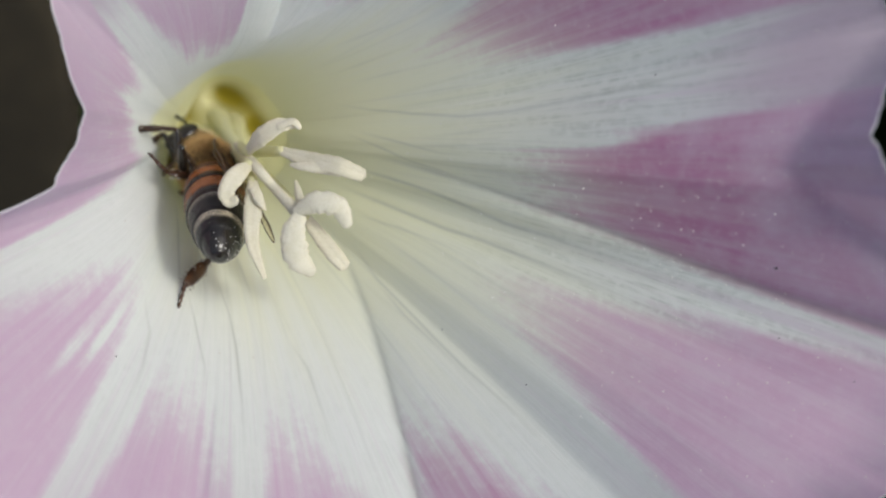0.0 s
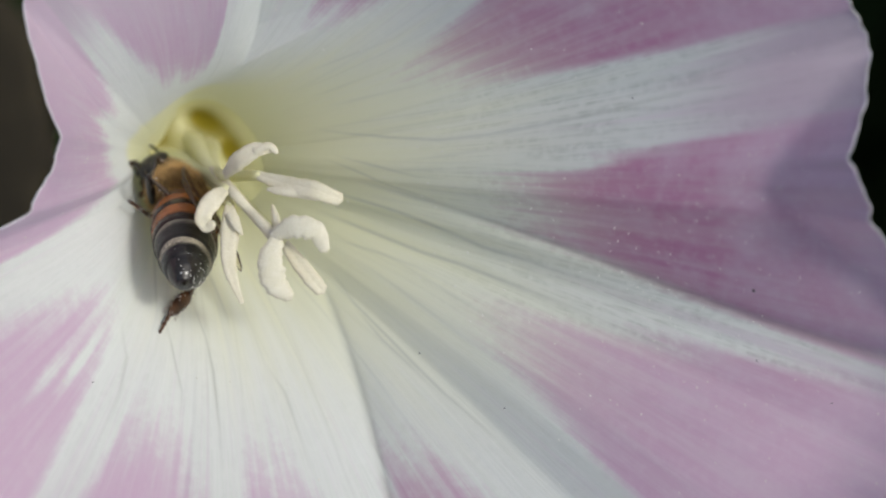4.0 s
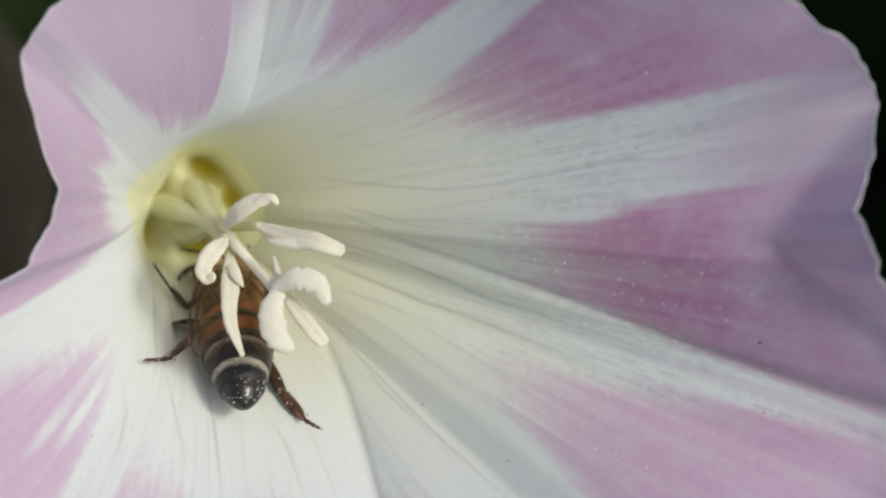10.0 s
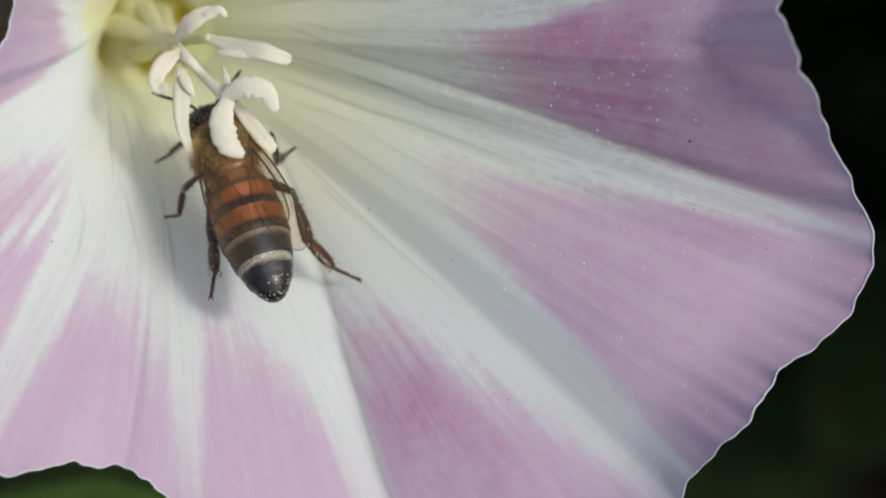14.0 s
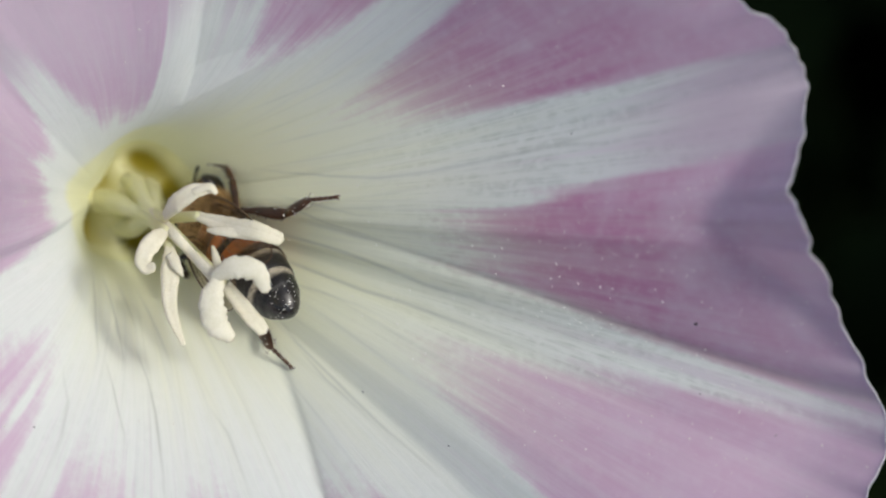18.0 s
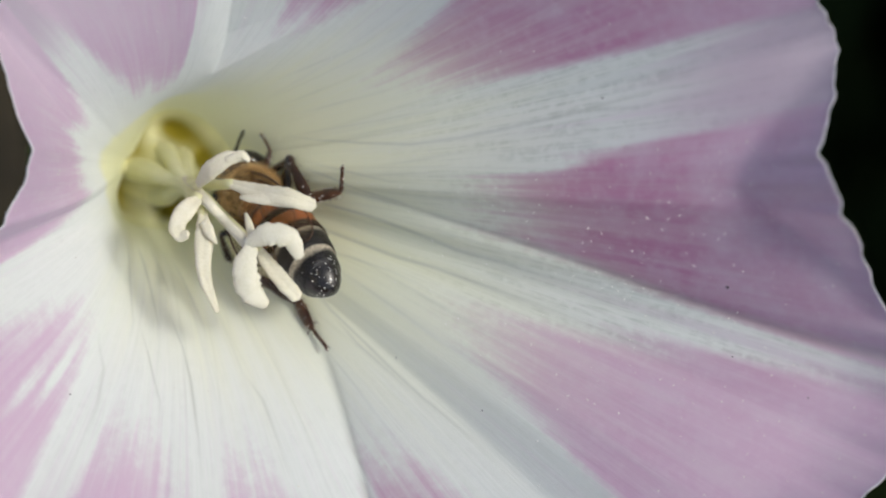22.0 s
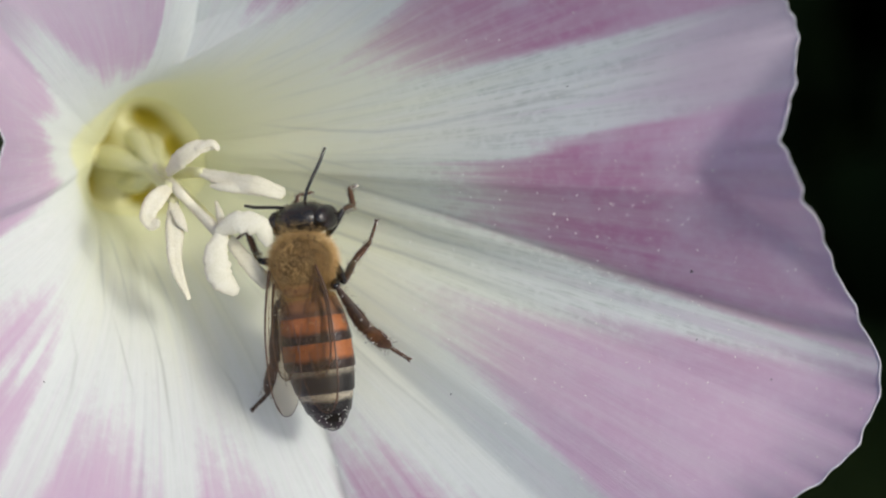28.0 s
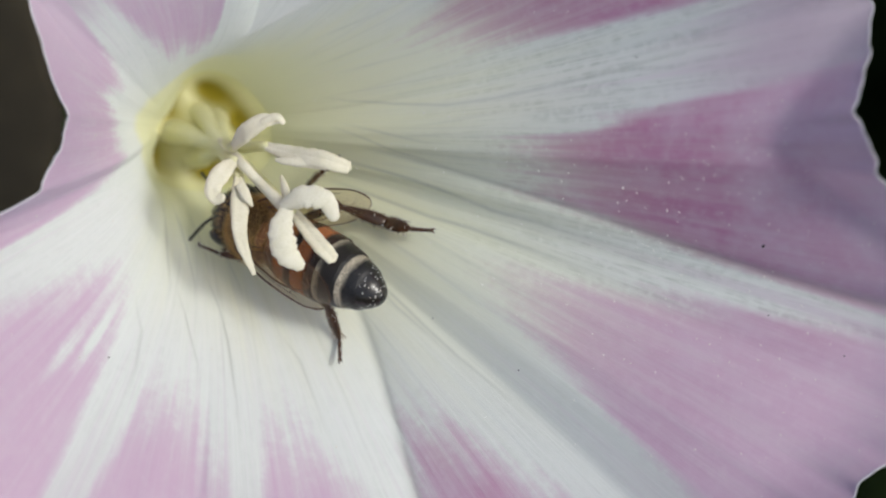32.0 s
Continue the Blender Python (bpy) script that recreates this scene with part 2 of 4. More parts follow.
LEAF = plain("shade_dark_leaf", (0.009, 0.016, 0.004), (0.017, 0.028, 0.007), 160, 0.75, 0.5, 0.001, through_light=0.1, spec=0.08)
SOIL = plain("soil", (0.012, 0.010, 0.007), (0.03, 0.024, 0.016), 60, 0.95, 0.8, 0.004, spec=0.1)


def band_material(name, front, back, pale, a, b, gloss, felted=0.0):
    """A plate of the abdomen: front colour, a dark hind band from a on, a felted pale line behind b."""
    m = Nodes(name)
    along = m.add("Attribute", attribute_name="along").outputs["Fac"]
    at = m.add("TexCoord").outputs["Object"]
    n = m.noise(at, 2200, 4, 0.65)
    fine = m.noise(at, 12000, 2, 0.6)
    u = m.maths("ADD", along, m.maths("MULTIPLY", m.maths("SUBTRACT", n, 0.5), 0.30))
    c = m.mix(m.ramp(n, 0.3, 0.7), front, tuple(v * 1.35 for v in front))
    c = m.mix(m.maths("MULTIPLY", m.ramp(fine, 0.62, 0.38), felted), c, tuple(v * 0.2 for v in front))
    c = m.mix(m.ramp(u, a - 0.08, a + 0.16), c, back)
    felt = m.ramp(u, b, b + 0.08)
    c = m.mix(m.maths("MULTIPLY", felt, m.ramp(fine, 0.30, 0.55)), c, pale)
    bump = m.add("Bump", {"Height": fine, "Strength": 0.6, "Distance": 0.00008}).outputs[0]
    rough = m.maths("ADD", gloss, m.maths("MULTIPLY", felt, 0.5))
    return m.close(m.add("BsdfPrincipled", {"Base Color": c, "Roughness": rough, "Specular IOR Level": 0.5, "Normal": bump}))


AMBER_BAND = band_material("amber_plate", (0.27, 0.088, 0.025), (0.022, 0.010, 0.006), (0.26, 0.18, 0.10), 0.56, 0.97, 0.22)
TAN_PLATE = band_material("tan_plate", (0.17, 0.075, 0.026), (0.09, 0.038, 0.015), (0.26, 0.18, 0.10), 0.7, 0.97, 0.35)
BLACK_BAND = band_material("black_plate", (0.27, 0.24, 0.18), (0.011, 0.009, 0.007), (0.10, 0.07, 0.04), 0.18, 1.2, 0.30, 0.8)
FELT_BAND = band_material("felted_plate", (0.42, 0.37, 0.28), (0.009, 0.008, 0.007), (0.10, 0.07, 0.04), 0.3, 1.2, 0.24, 0.8)
AMBER = plain("amber_cuticle", (0.12, 0.05, 0.015), (0.20, 0.085, 0.025), 2500, 0.38, 0.35, 0.00005, spec=0.5)
BROWN = plain("brown_cuticle", (0.055, 0.022, 0.010), (0.11, 0.04, 0.016), 2500, 0.35, 0.35, 0.00005, spec=0.5)
BLACK = plain("black_cuticle", (0.008, 0.007, 0.006), (0.020, 0.016, 0.012), 3000, 0.26, 0.35, 0.00005, spec=0.6)
TAN_FUR = plain("tan_fur", (0.46, 0.29, 0.11), (0.64, 0.45, 0.21), 5000, 0.85, 0.3, spec=0.15)
DARK_FUR = plain("dark_fur", (0.06, 0.042, 0.025), (0.12, 0.085, 0.05), 5000, 0.85, 0.3, spec=0.15)
THORAX_SKIN = plain("thorax_skin", (0.06, 0.036, 0.015), (0.12, 0.074, 0.027), 4000, 0.75, 0.6, 0.0001, spec=0.2)
EYE_BLACK = plain("eye_facets", (0.008, 0.006, 0.005), (0.018, 0.013, 0.010), 14000, 0.16, 0.35, 0.00003, spec=0.6)
POLLEN = plain("pollen", (0.80, 0.78, 0.70), (0.90, 0.88, 0.82), 20000, 0.8)
SPECK = plain("dark_speck", (0.02, 0.015, 0.015), (0.05, 0.035, 0.035), 20000, 0.8)
WING = wing_material()
WING_VEIN = plain("wing_vein", (0.045, 0.02, 0.008), (0.09, 0.04, 0.016), 4000, 0.4)


# ---- shaping helpers ----
def part(name, bm, material, parent=None, label="", smooth=True):
    """Links a bmesh, in mm, as one mesh object under a thing or a part."""
    bmesh.ops.recalc_face_normals(bm, faces=bm.faces) if len(bm.faces) < 20000 else None
    mesh = bpy.data.meshes.new(name)
    bm.to_mesh(mesh)
    bm.free()
    mesh.transform(Matrix.Diagonal((MM, MM, MM, 1)))
    if smooth:
        mesh.polygons.foreach_set("use_smooth", [True] * len(mesh.polygons))
    for one in material if isinstance(material, (list, tuple)) else (material,):
        mesh.materials.append(one)
    ob = new(name, mesh)
    ob.parent = parent
    if label:
        ob["label"] = label
    return ob


def glide(points, count):
    """A smooth line of count points through the given ones (Catmull-Rom)."""
    p = np.array(points, float)
    p = np.vstack((2 * p[0] - p[1], p, 2 * p[-1] - p[-2]))
    out = []
    for u in np.linspace(0, len(p) - 3 - 1e-6, count):
        i, t = int(u), u - int(u)
        a, b, c, d = p[i:i + 4]
        out.append(0.5 * (2 * b + (c - a) * t + (2 * a - 5 * b + 4 * c - d) * t * t + (3 * b - a - 3 * c + d) * t ** 3))
    return np.array(out)


def tube(points, radii, sides=10, count=24, flat=1.0, up=(0, 0, 1), bumpy=0.0, bm=None, groove=0.0, ragged=0.0):
    """A closed rod along a smooth line: radii glide along it, flat squeezes it along up."""
    bm = bm or bmesh.new()
    line = glide(points, count)
    thick = glide([(r, 0, 0) for r in radii], count)[:, 0]
    rings = []
    for i, c in enumerate(line):
        way = Vector(line[min(i + 1, count - 1)] - line[max(i - 1, 0)]).normalized()
        side = way.cross(Vector(up)).normalized()
        top = side.cross(way).normalized()
        ring = []
        for k in range(sides):
            a = 2 * math.pi * k / sides
            r = max(thick[i], 0.01) * (1 + bumpy * noise.noise(Vector(c) * 3.1 + Vector((math.cos(a), math.sin(a), 0)) * 2.0) + 0.5 * bumpy * noise.noise(Vector(c) * 11 + Vector((math.cos(a), math.sin(a), 0)) * 5.0))
            r *= 1 + ragged * math.cos(a) ** 2 * noise.noise(Vector(c) * 3.2 + Vector((math.copysign(7.0, math.cos(a)), 0, 0)))
            r *= 1 - groove * math.exp(-((a - math.pi / 2) / 0.45) ** 2)
            ring.append(bm.verts.new(Vector(c) + side * (r * math.cos(a)) + top * (r * flat * math.sin(a))))
        rings.append(ring)
    for a, b in zip(rings, rings[1:]):
        for k in range(sides):
            bm.faces.new((a[k], a[(k + 1) % sides], b[(k + 1) % sides], b[k]))
    for ring, end, sign in ((rings[0], line[0], -1), (rings[-1], line[-1], 1)):
        c = bm.verts.new(Vector(end) + (Vector(line[-1] - line[-2]) if sign > 0 else Vector(line[0] - line[1])).normalized() * (thick[-1 if sign > 0 else 0] * 0.5))
        for k in range(sides):
            bm.faces.new((ring[k], ring[(k + 1) % sides], c))
    return bm


def blob(centre, size, u=24, v=14, rough=0.0, scale=1.0, bm=None):
    """A rounded body with half-axes size, roughened by noise."""
    bm = bm or bmesh.new()
    made = bmesh.ops.create_uvsphere(bm, u_segments=u, v_segments=v, radius=1.0)["verts"]
    for w in made:
        k = 1 + rough * noise.noise(w.co * scale)
        w.co = Vector(centre) + Vector((w.co.x * size[0], w.co.y * size[1], w.co.z * size[2])) * k
    return bm


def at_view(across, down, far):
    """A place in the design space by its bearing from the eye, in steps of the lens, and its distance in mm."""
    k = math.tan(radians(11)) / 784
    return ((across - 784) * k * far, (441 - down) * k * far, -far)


# ---- the flower ----
# limb outline: angle round the flower's axis in degrees, radius in millimetres
RIM = ((3, 30.8), (6, 30.2), (9, 30.6), (12, 31.8), (15, 32.9), (18, 33.4), (19.6, 33.6), (20.4, 32.9), (21.2, 32.6), (23.6, 32.1), (28.7, 30.4), (36.5, 28.5), (48, 24.7), (76, 20.5), (96, 19.5), (115, 18.8),
       (136, 20.1), (143, 21.0), (152, 21.2), (159, 18.5), (170, 15.6), (178, 15.8), (186, 17.3), (188.4, 19.7), (190.4, 23.1), (198, 28.8),
       (212, 31.1), (226, 33.2), (233, 30), (239, 27.4), (248, 26.3), (253, 27.1), (259, 27.9), (275, 29.8), (297, 34.3), (312, 38.7),
       (318, 37.5), (324, 38.1), (331, 40.0), (337, 42.3), (342.5, 42.7), (345, 41.3), (347, 39.0), (351, 37.1), (356.6, 33.9), (359.7, 31.3))
TUBE = 3.1
BASE = np.array((-17.9, 2.05, -148.0))
AXIS = np.array((0.58, -0.12, 0.806)) / np.linalg.norm((0.58, -0.12, 0.806))
SIDE = np.array((AXIS[2], 0, -AXIS[0])) / math.hypot(AXIS[0], AXIS[2])
RISE = np.cross(SIDE, AXIS) * -1
# folds of the limb: angle in the throat and at the rim, its bend, depth in mm, width in degrees on either side, where along the petal it begins
FOLDS = ((380, 345.7, 1.17, 2.0, 4, 5, 0.35), (351, 282.6, 1.06, 2.1, 10, 8, 0.30), (174, 152.5, 0, 2.2, 7, 8, 0.4),
         (200, 192, 0, 1.4, 8, 8, 0.4), (24, 18, 0, 1.2, 9, 9, 0.5), (250, 246, 0, 1.6, 14, 10, 0.5), (120, 122, 0, 0.3, 9, 9, 0.4))
# broad swellings between the folds: angle, widths on either side in degrees, height in mm
SWELLS = ((303, 9, 22, 0.4),)
# the strip between the funnel's upper ridge and the petal that laps over it: its two border lines run with s
RIDGE, LAP = (188.0, 60.0), (107.0, 0.9)
FOLD_WAY = np.array((0.0, 0.0, -1.0))


def bell(x):
    return np.exp(-x * x)


def turned(a, b):
    """The angle from b to a, between -180 and 180 degrees."""
    return (a - b + 180) % 360 - 180


def limb(theta, s):
    """The inner face of the flower, in mm: theta round the axis in degrees, s from the tube's end (0) to the rim (1)."""
    ring = np.arange(-360, 720, 0.5)
    angles = np.array([a + k for k in (-360, 0, 360) for a, _ in RIM])
    radii = np.interp(ring, angles, np.array([r for _ in range(3) for _, r in RIM]))
    radii = np.convolve(np.pad(radii, 2, "edge"), (0.1, 0.2, 0.4, 0.2, 0.1), "valid")
    rim = np.interp(theta % 360, ring, radii)
    spread = bell(np.arange(-30, 30.5, 0.5) / 14)
    even = np.interp(theta % 360, ring, np.convolve(np.pad(radii, 60, "edge"), spread / spread.sum(), "valid"))
    top = 25.5 + 8.5 * np.cos(np.radians(theta + 8))
    steep = 1.95 + 1.1 * bell(turned(theta, 212) / 24) + 0.95 * bell(turned(theta, 108) / 30) - 0.65 * bell(turned(theta, 172) / 18)
    neck = TUBE + 1.9 * bell(turned(theta, 100) / 45) + 1.7 * bell(turned(theta, 214) / 32)
    # deep inside the tube is narrower than at its lip, most of all on the near side
    narrow = (0.35 + 1.75 * bell(turned(theta, 104) / 60) + 0.6 * bell(turned(theta, 195) / 32)) * np.exp(-(np.maximum(s, 0) / 0.17) ** 2)
    r = neck + (rim - neck) * np.maximum(s, 0) ** steep - narrow
    h = top * s
    # below the limb the funnel narrows into a tube
    r = np.where(s < 0, neck - narrow + 1.0 * s, r)
    h = np.where(s < 0, 24 * s, h)
    deepen = np.zeros(theta.shape)
    for inner, outer, bend, deep, before, after, start in FOLDS:
        d = turned(theta, inner + (outer - inner) * (s + bend * s * (1 - s)))
        deepen = deepen + deep * np.exp(-np.abs(d) / np.where(d < 0, before, after)) * np.clip((s - start) / (1 - start), 0, 1) ** 1.1
    ridge = RIDGE[0] + (RIDGE[1] - RIDGE[0]) * (2 * s - s * s)
    lap = LAP[0] - 10.5 * np.clip((LAP[1] - s) / 0.44, 0, 1.2) ** 2
    v = (theta - ridge) / np.maximum(lap - ridge, 4.0)
    drop = np.where(v < 1, np.clip(v, 0, 1) ** 1.2, np.exp(-np.maximum(theta - lap, 0) / 2.2))
    deepen = deepen + 2.3 * drop * np.clip((s - 0.47) / 0.22, 0, 1) * (np.abs(theta - 90) < 90)
    for at, before, after, high in SWELLS:
        d = turned(theta, at)
        deepen = deepen - high * bell(d / np.where(d < 0, before, after)) * np.clip((s - 0.3) / 0.7, 0, 1)
    a = np.radians(theta)
    inward = np.clip(1 - s, 0, 1)
    middle = np.array((1.0, 0.0, 0.0)) * (inward ** 2)[..., None] + np.array((1.3, 0.1, 0.0)) * (inward ** 5)[..., None]
    p = BASE + middle + h[..., None] * AXIS + deepen[..., None] * FOLD_WAY + (r * np.cos(a))[..., None] * SIDE + (r * np.sin(a))[..., None] * RISE
    # the lower rim curls up
    lift = 2.4 * bell(turned(theta, 322) / 22) * np.clip((s - 0.92) / 0.08, 0, 1) ** 2
    lift = lift + 5.0 * bell(turned(theta, 42) / 26) * np.clip((s - 0.6) / 0.4, 0, 1) ** 1.6
    # there the uneven outline cuts an even sheet
    lift = lift + 0.9 * top * s * (((rim - neck) / (even - neck)) ** (1 / steep) - 1) * bell(turned(theta, 0) / 24) * np.clip(s, 0, 1) ** 2
    # past a crease the lobe of the far side turns up, out of the sun
    past = s - 0.905 - 0.0056 * np.abs(turned(theta, 3))
    lift = lift + 40 * 0.006 * np.log1p(np.exp(np.clip(past / 0.006, -40, 40))) * np.clip((1.6 - np.abs(turned(theta, 3)) / 10.5), 0, 1)
    p = p * (1 - lift / 135)[..., None]
    # the far side of the funnel stands up towards the light
    return p * (1 - 0.135 * np.clip(s, 0, 1) ** 1.2 * bell(turned(theta, 355) / 58))[..., None]


# rose patches: angle and s of the inner tip, then for either side the width in degrees at the rim and how blunt
PATCHES = ((39, 0.56, 16.5, 3.8, 16, 4), (83, 0.655, 23, 4, 10.5, 3), (360, 0.60, 16.0, 9, 12.5, 3.3), (331, 0.585, 16, 3.4, 14, 2),
           (291, 0.68, 8.8, 2.3, 21.5, 2.2), (265, 0.715, 8.7, 4, 14.5, 3.6), (238, 0.765, 7, 4, 19, 3), (219, 0.66, 18.5, 2.6, 9.5, 5),
           (179, 0.52, 19, 8, 18, 8), (157, 0.55, 8, 4, 9, 4), (126, 0.51, 12.5, 9, 21, 3.4))

# white flecks inside the patches: angle, s, width in degrees, length in s
FLECKS = ((217.5, 0.80, 1.7, 0.05), (221, 0.74, 1.2, 0.05), (12, 0.74, 1.6, 0.06), (7, 0.68, 1.3, 0.06))


def rose_edge(theta, s):
    best = np.full(theta.shape, -1.0)
    for at, tip, before, blunt, after, other in PATCHES:
        d = turned(theta, at)
        w = np.abs(d) / np.where(d < 0, before, after)
        best = np.maximum(best, s - tip - (1.02 - tip) * w ** np.where(d < 0, blunt, other))
    for at, mid, wide, long in FLECKS:
        best = best - 0.15 * bell(turned(theta, at) / wide) * bell((s - mid) / long)
    return best


# dark veins and streaks: stations of angle and s along each, from the throat outwards
VEINS = (
    ((30, 0.295), (23, 0.35), (18, 0.42), (15, 0.5), (15, 0.57), (15.5, 0.62), (16, 0.655), (16.5, 0.725), (17.5, 0.79)),
    ((11.5, 0.32), (5, 0.425), (2.5, 0.47)),
    ((10.5, 0.295), (3.5, 0.365), (-2, 0.415), (-5, 0.47), (-8.5, 0.525), (-11, 0.58)),
    ((350, 0.28), (349, 0.365), (347.5, 0.435), (346, 0.48), (344.5, 0.53), (344.5, 0.585), (344, 0.645)),
    ((337.5, 0.275), (337.5, 0.405), (337.5, 0.455), (338.5, 0.505), (338.5, 0.625)),
    ((327.5, 0.335), (331, 0.405), (332.5, 0.465)),
    ((315, 0.365), (310.5, 0.44), (310, 0.49), (309.5, 0.55), (309.5, 0.61), (310.5, 0.68)),
    ((309.5, 0.445), (308, 0.51), (308.5, 0.57)),
    ((247, 0.47), (252, 0.54), (253.5, 0.6), (254, 0.67), (254.5, 0.71)),
    ((270.5, 0.54), (273.5, 0.595), (273.5, 0.66)),
    ((235.5, 0.54), (240.5, 0.61), (244.5, 0.68)),
    ((224.5, 0.615), (230, 0.665), (231.5, 0.72)),
    # short dark streaks down the wall below the throat, then shorter lines
    ((222, 0.30), (226, 0.38), (230, 0.47), (234, 0.55)), ((231, 0.27), (236, 0.36), (240, 0.45), (243, 0.52)), ((241, 0.26), (245, 0.33), (249, 0.42)),
    ((255, 0.27), (259, 0.36), (262, 0.46)), ((64.5, 0.42), (56, 0.597)), ((40.5, 0.363), (36, 0.523)), ((284.5, 0.43), (282, 0.56)),
)


def vein_and_crease_lines(theta, s):
    """Soft dark veins and streaks that fan out of the throat, the drawn ones and fainter ones between, and crease shade
    painted along the folds.
    """
    out = np.zeros(theta.shape)
    rng = random.Random(4)
    lines = [(v, rng.uniform(0.2, 0.32), rng.uniform(0.75, 1.0) if len(v) > 2 else 0.35) for v in VEINS]
    for k in range(46):
        at, a, b = rng.uniform(-125, 110), rng.uniform(0.25, 0.42), rng.uniform(0.5, 0.75)
        lines.append((((at, a), (at + rng.uniform(-5, 5), b)), rng.uniform(0.16, 0.3), rng.uniform(0.08, 0.32)))
    for stations, wide, strong in lines:
        s0, s1 = stations[0][1], stations[-1][1]
        d = turned(theta, np.interp(s, [q for _, q in stations], [p for p, _ in stations]))
        fade = np.clip((s - s0) / 0.08, 0, 1) * np.clip((s1 + 0.06 - s) / 0.14, 0, 1)
        out = np.maximum(out, bell(d * s / wide) * fade * strong)
    # crease shade painted as a dark line along the two main folds
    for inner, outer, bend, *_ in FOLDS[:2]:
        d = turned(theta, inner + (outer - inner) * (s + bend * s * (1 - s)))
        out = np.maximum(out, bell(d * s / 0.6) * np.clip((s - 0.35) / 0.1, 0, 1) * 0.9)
    return out


def frill(theta, s):
    """Small waves and nicks of the rim, in mm along the radius and along the axis."""
    near = np.clip((s - 0.9) / 0.1, 0, 1) ** 2
    a = np.radians(theta)
    nick = 0.16 * np.sin(37 * a) * np.sin(11 * a + 1) + 0.12 * np.sin(83 * a + 2 * np.sin(5 * a)) + 0.07 * np.sin(151 * a)
    wave = 0.35 * np.sin(17 * a + 0.6) + 0.25 * np.sin(29 * a + 2)
    calm = 1 - 0.85 * bell(turned(theta, 160) / 55)
    return nick * near * calm, wave * near * calm


def petal_grid(theta, s):
    p = limb(theta, s)
    nick, wave = frill(theta, s)
    a = np.radians(theta)
    out = np.cos(a)[..., None] * SIDE + np.sin(a)[..., None] * RISE
    return p + nick[..., None] * out + wave[..., None] * AXIS


# bearings of the nectar pits round the axis
PITS = (20, 68, 142, 212, 288)


def build_flower():
    flower = new("bindweed_flower")
    flower.matrix_world = VIEW
    tagged(flower, "open pink and white striped bindweed flower on its stem", "flower")
    n, m = 1080, 170
    theta, s = np.meshgrid(np.arange(n) * 360 / n, np.concatenate((np.linspace(-0.16, -0.01, 14), np.linspace(0, 1, m - 14) ** 0.85)), indexing="ij")
    p = petal_grid(theta, s)
    mesh = bpy.data.meshes.new("corolla")
    i, j = np.meshgrid(np.arange(n), np.arange(m - 1), indexing="ij")
    k = (i + 1) % n
    faces = np.stack((i * m + j, k * m + j, k * m + j + 1, i * m + j + 1), -1).reshape(-1, 4)
    mesh.from_pydata((p.reshape(-1, 3) * MM).tolist(), [], faces.tolist())
    a = np.radians(theta)
    mesh.attributes.new("around", "FLOAT_VECTOR", "POINT").data.foreach_set("vector", np.stack((np.cos(a), np.sin(a), s), -1).ravel())
    mesh.attributes.new("rose", "FLOAT", "POINT").data.foreach_set("value", rose_edge(theta, s).ravel())
    mesh.attributes.new("vein", "FLOAT", "POINT").data.foreach_set("value", vein_and_crease_lines(theta, s).ravel())
    mesh.polygons.foreach_set("use_smooth", [True] * len(mesh.polygons))
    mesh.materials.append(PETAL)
    corolla = new("corolla", mesh)
    corolla.parent = flower
    corolla["label"] = "funnel of fused petals, white with rose patches"
    # the rolled rim
    rim = petal_grid(np.arange(n) * 360 / n, np.ones(n))
    bm = bmesh.new()
    rings = []
    for q in range(n):
        way = Vector(rim[(q + 1) % n] - rim[q - 1]).normalized()
        up = Vector(AXIS)
        side = way.cross(up).normalized()
        rings.append([bm.verts.new(Vector(rim[q]) + side * (0.06 * math.cos(t)) + up * (0.06 * math.sin(t))) for t in (0, 1.57, 3.14, 4.71)])
    for q in range(n):
        b = rings[(q + 1) % n]
        for t in range(4):
            bm.faces.new((rings[q][t], rings[q][(t + 1) % 4], b[(t + 1) % 4], b[t]))
    part("rim", bm, PETAL_EDGE, flower, "pale rolled petal edge")
    # tube behind the throat, its closed end, calyx and stem
    base = Vector(BASE)
    axis = Vector(AXIS)
    # the floor of the tube: it rises into the wall, with five deep pits between the feet of the filaments
    verts, faces, dark, outward = [], [], [], []
    n, m = 120, 44
    wall = limb(np.arange(n) * 360.0 / n, np.full(n, 0.15))
    middle = wall.mean(axis=0)
    for q in range(n):
        for w in range(m + 1):
            rho = 0.01 + 0.99 * w / m
            p = middle + (wall[q] - middle) * rho
            x, y = (p - middle) @ SIDE, (p - middle) @ RISE
            h = -3.0 + 3.0 * rho ** 2.5 + 4.6 * math.exp(-(x * x + y * y) / 2.6)
            bearing = math.degrees(math.atan2(y, x))
            h += sum(0.35 * math.exp(-(turned(bearing, at) / 15) ** 2 - ((rho - 0.62) / 0.27) ** 2) for at in (44, 106, 176, 250, 332))
            depth = 0.0
            for pit in PITS:
                off = turned(bearing, pit) / 24
                depth += math.exp(-off * off - ((rho - 0.74) / 0.27) ** 2)
            h -= 1.1 * depth * (1 - rho ** 8)
            dark.append(min(1.0, depth) * min(1.0, 5 * (1.0 - rho)))
            outward.append(rho)
            verts.append(tuple((p + AXIS * h) * MM))
    for q in range(n):
        k = (q + 1) % n
        faces += [(q * (m + 1) + w, k * (m + 1) + w, k * (m + 1) + w + 1, q * (m + 1) + w + 1) for w in range(m)]
    mesh = bpy.data.meshes.new("tube_floor")
    mesh.from_pydata(verts, [], faces)
    mesh.polygons.foreach_set("use_smooth", [True] * len(faces))
    mesh.attributes.new("pit", "FLOAT", "POINT").data.foreach_set("value", dark)
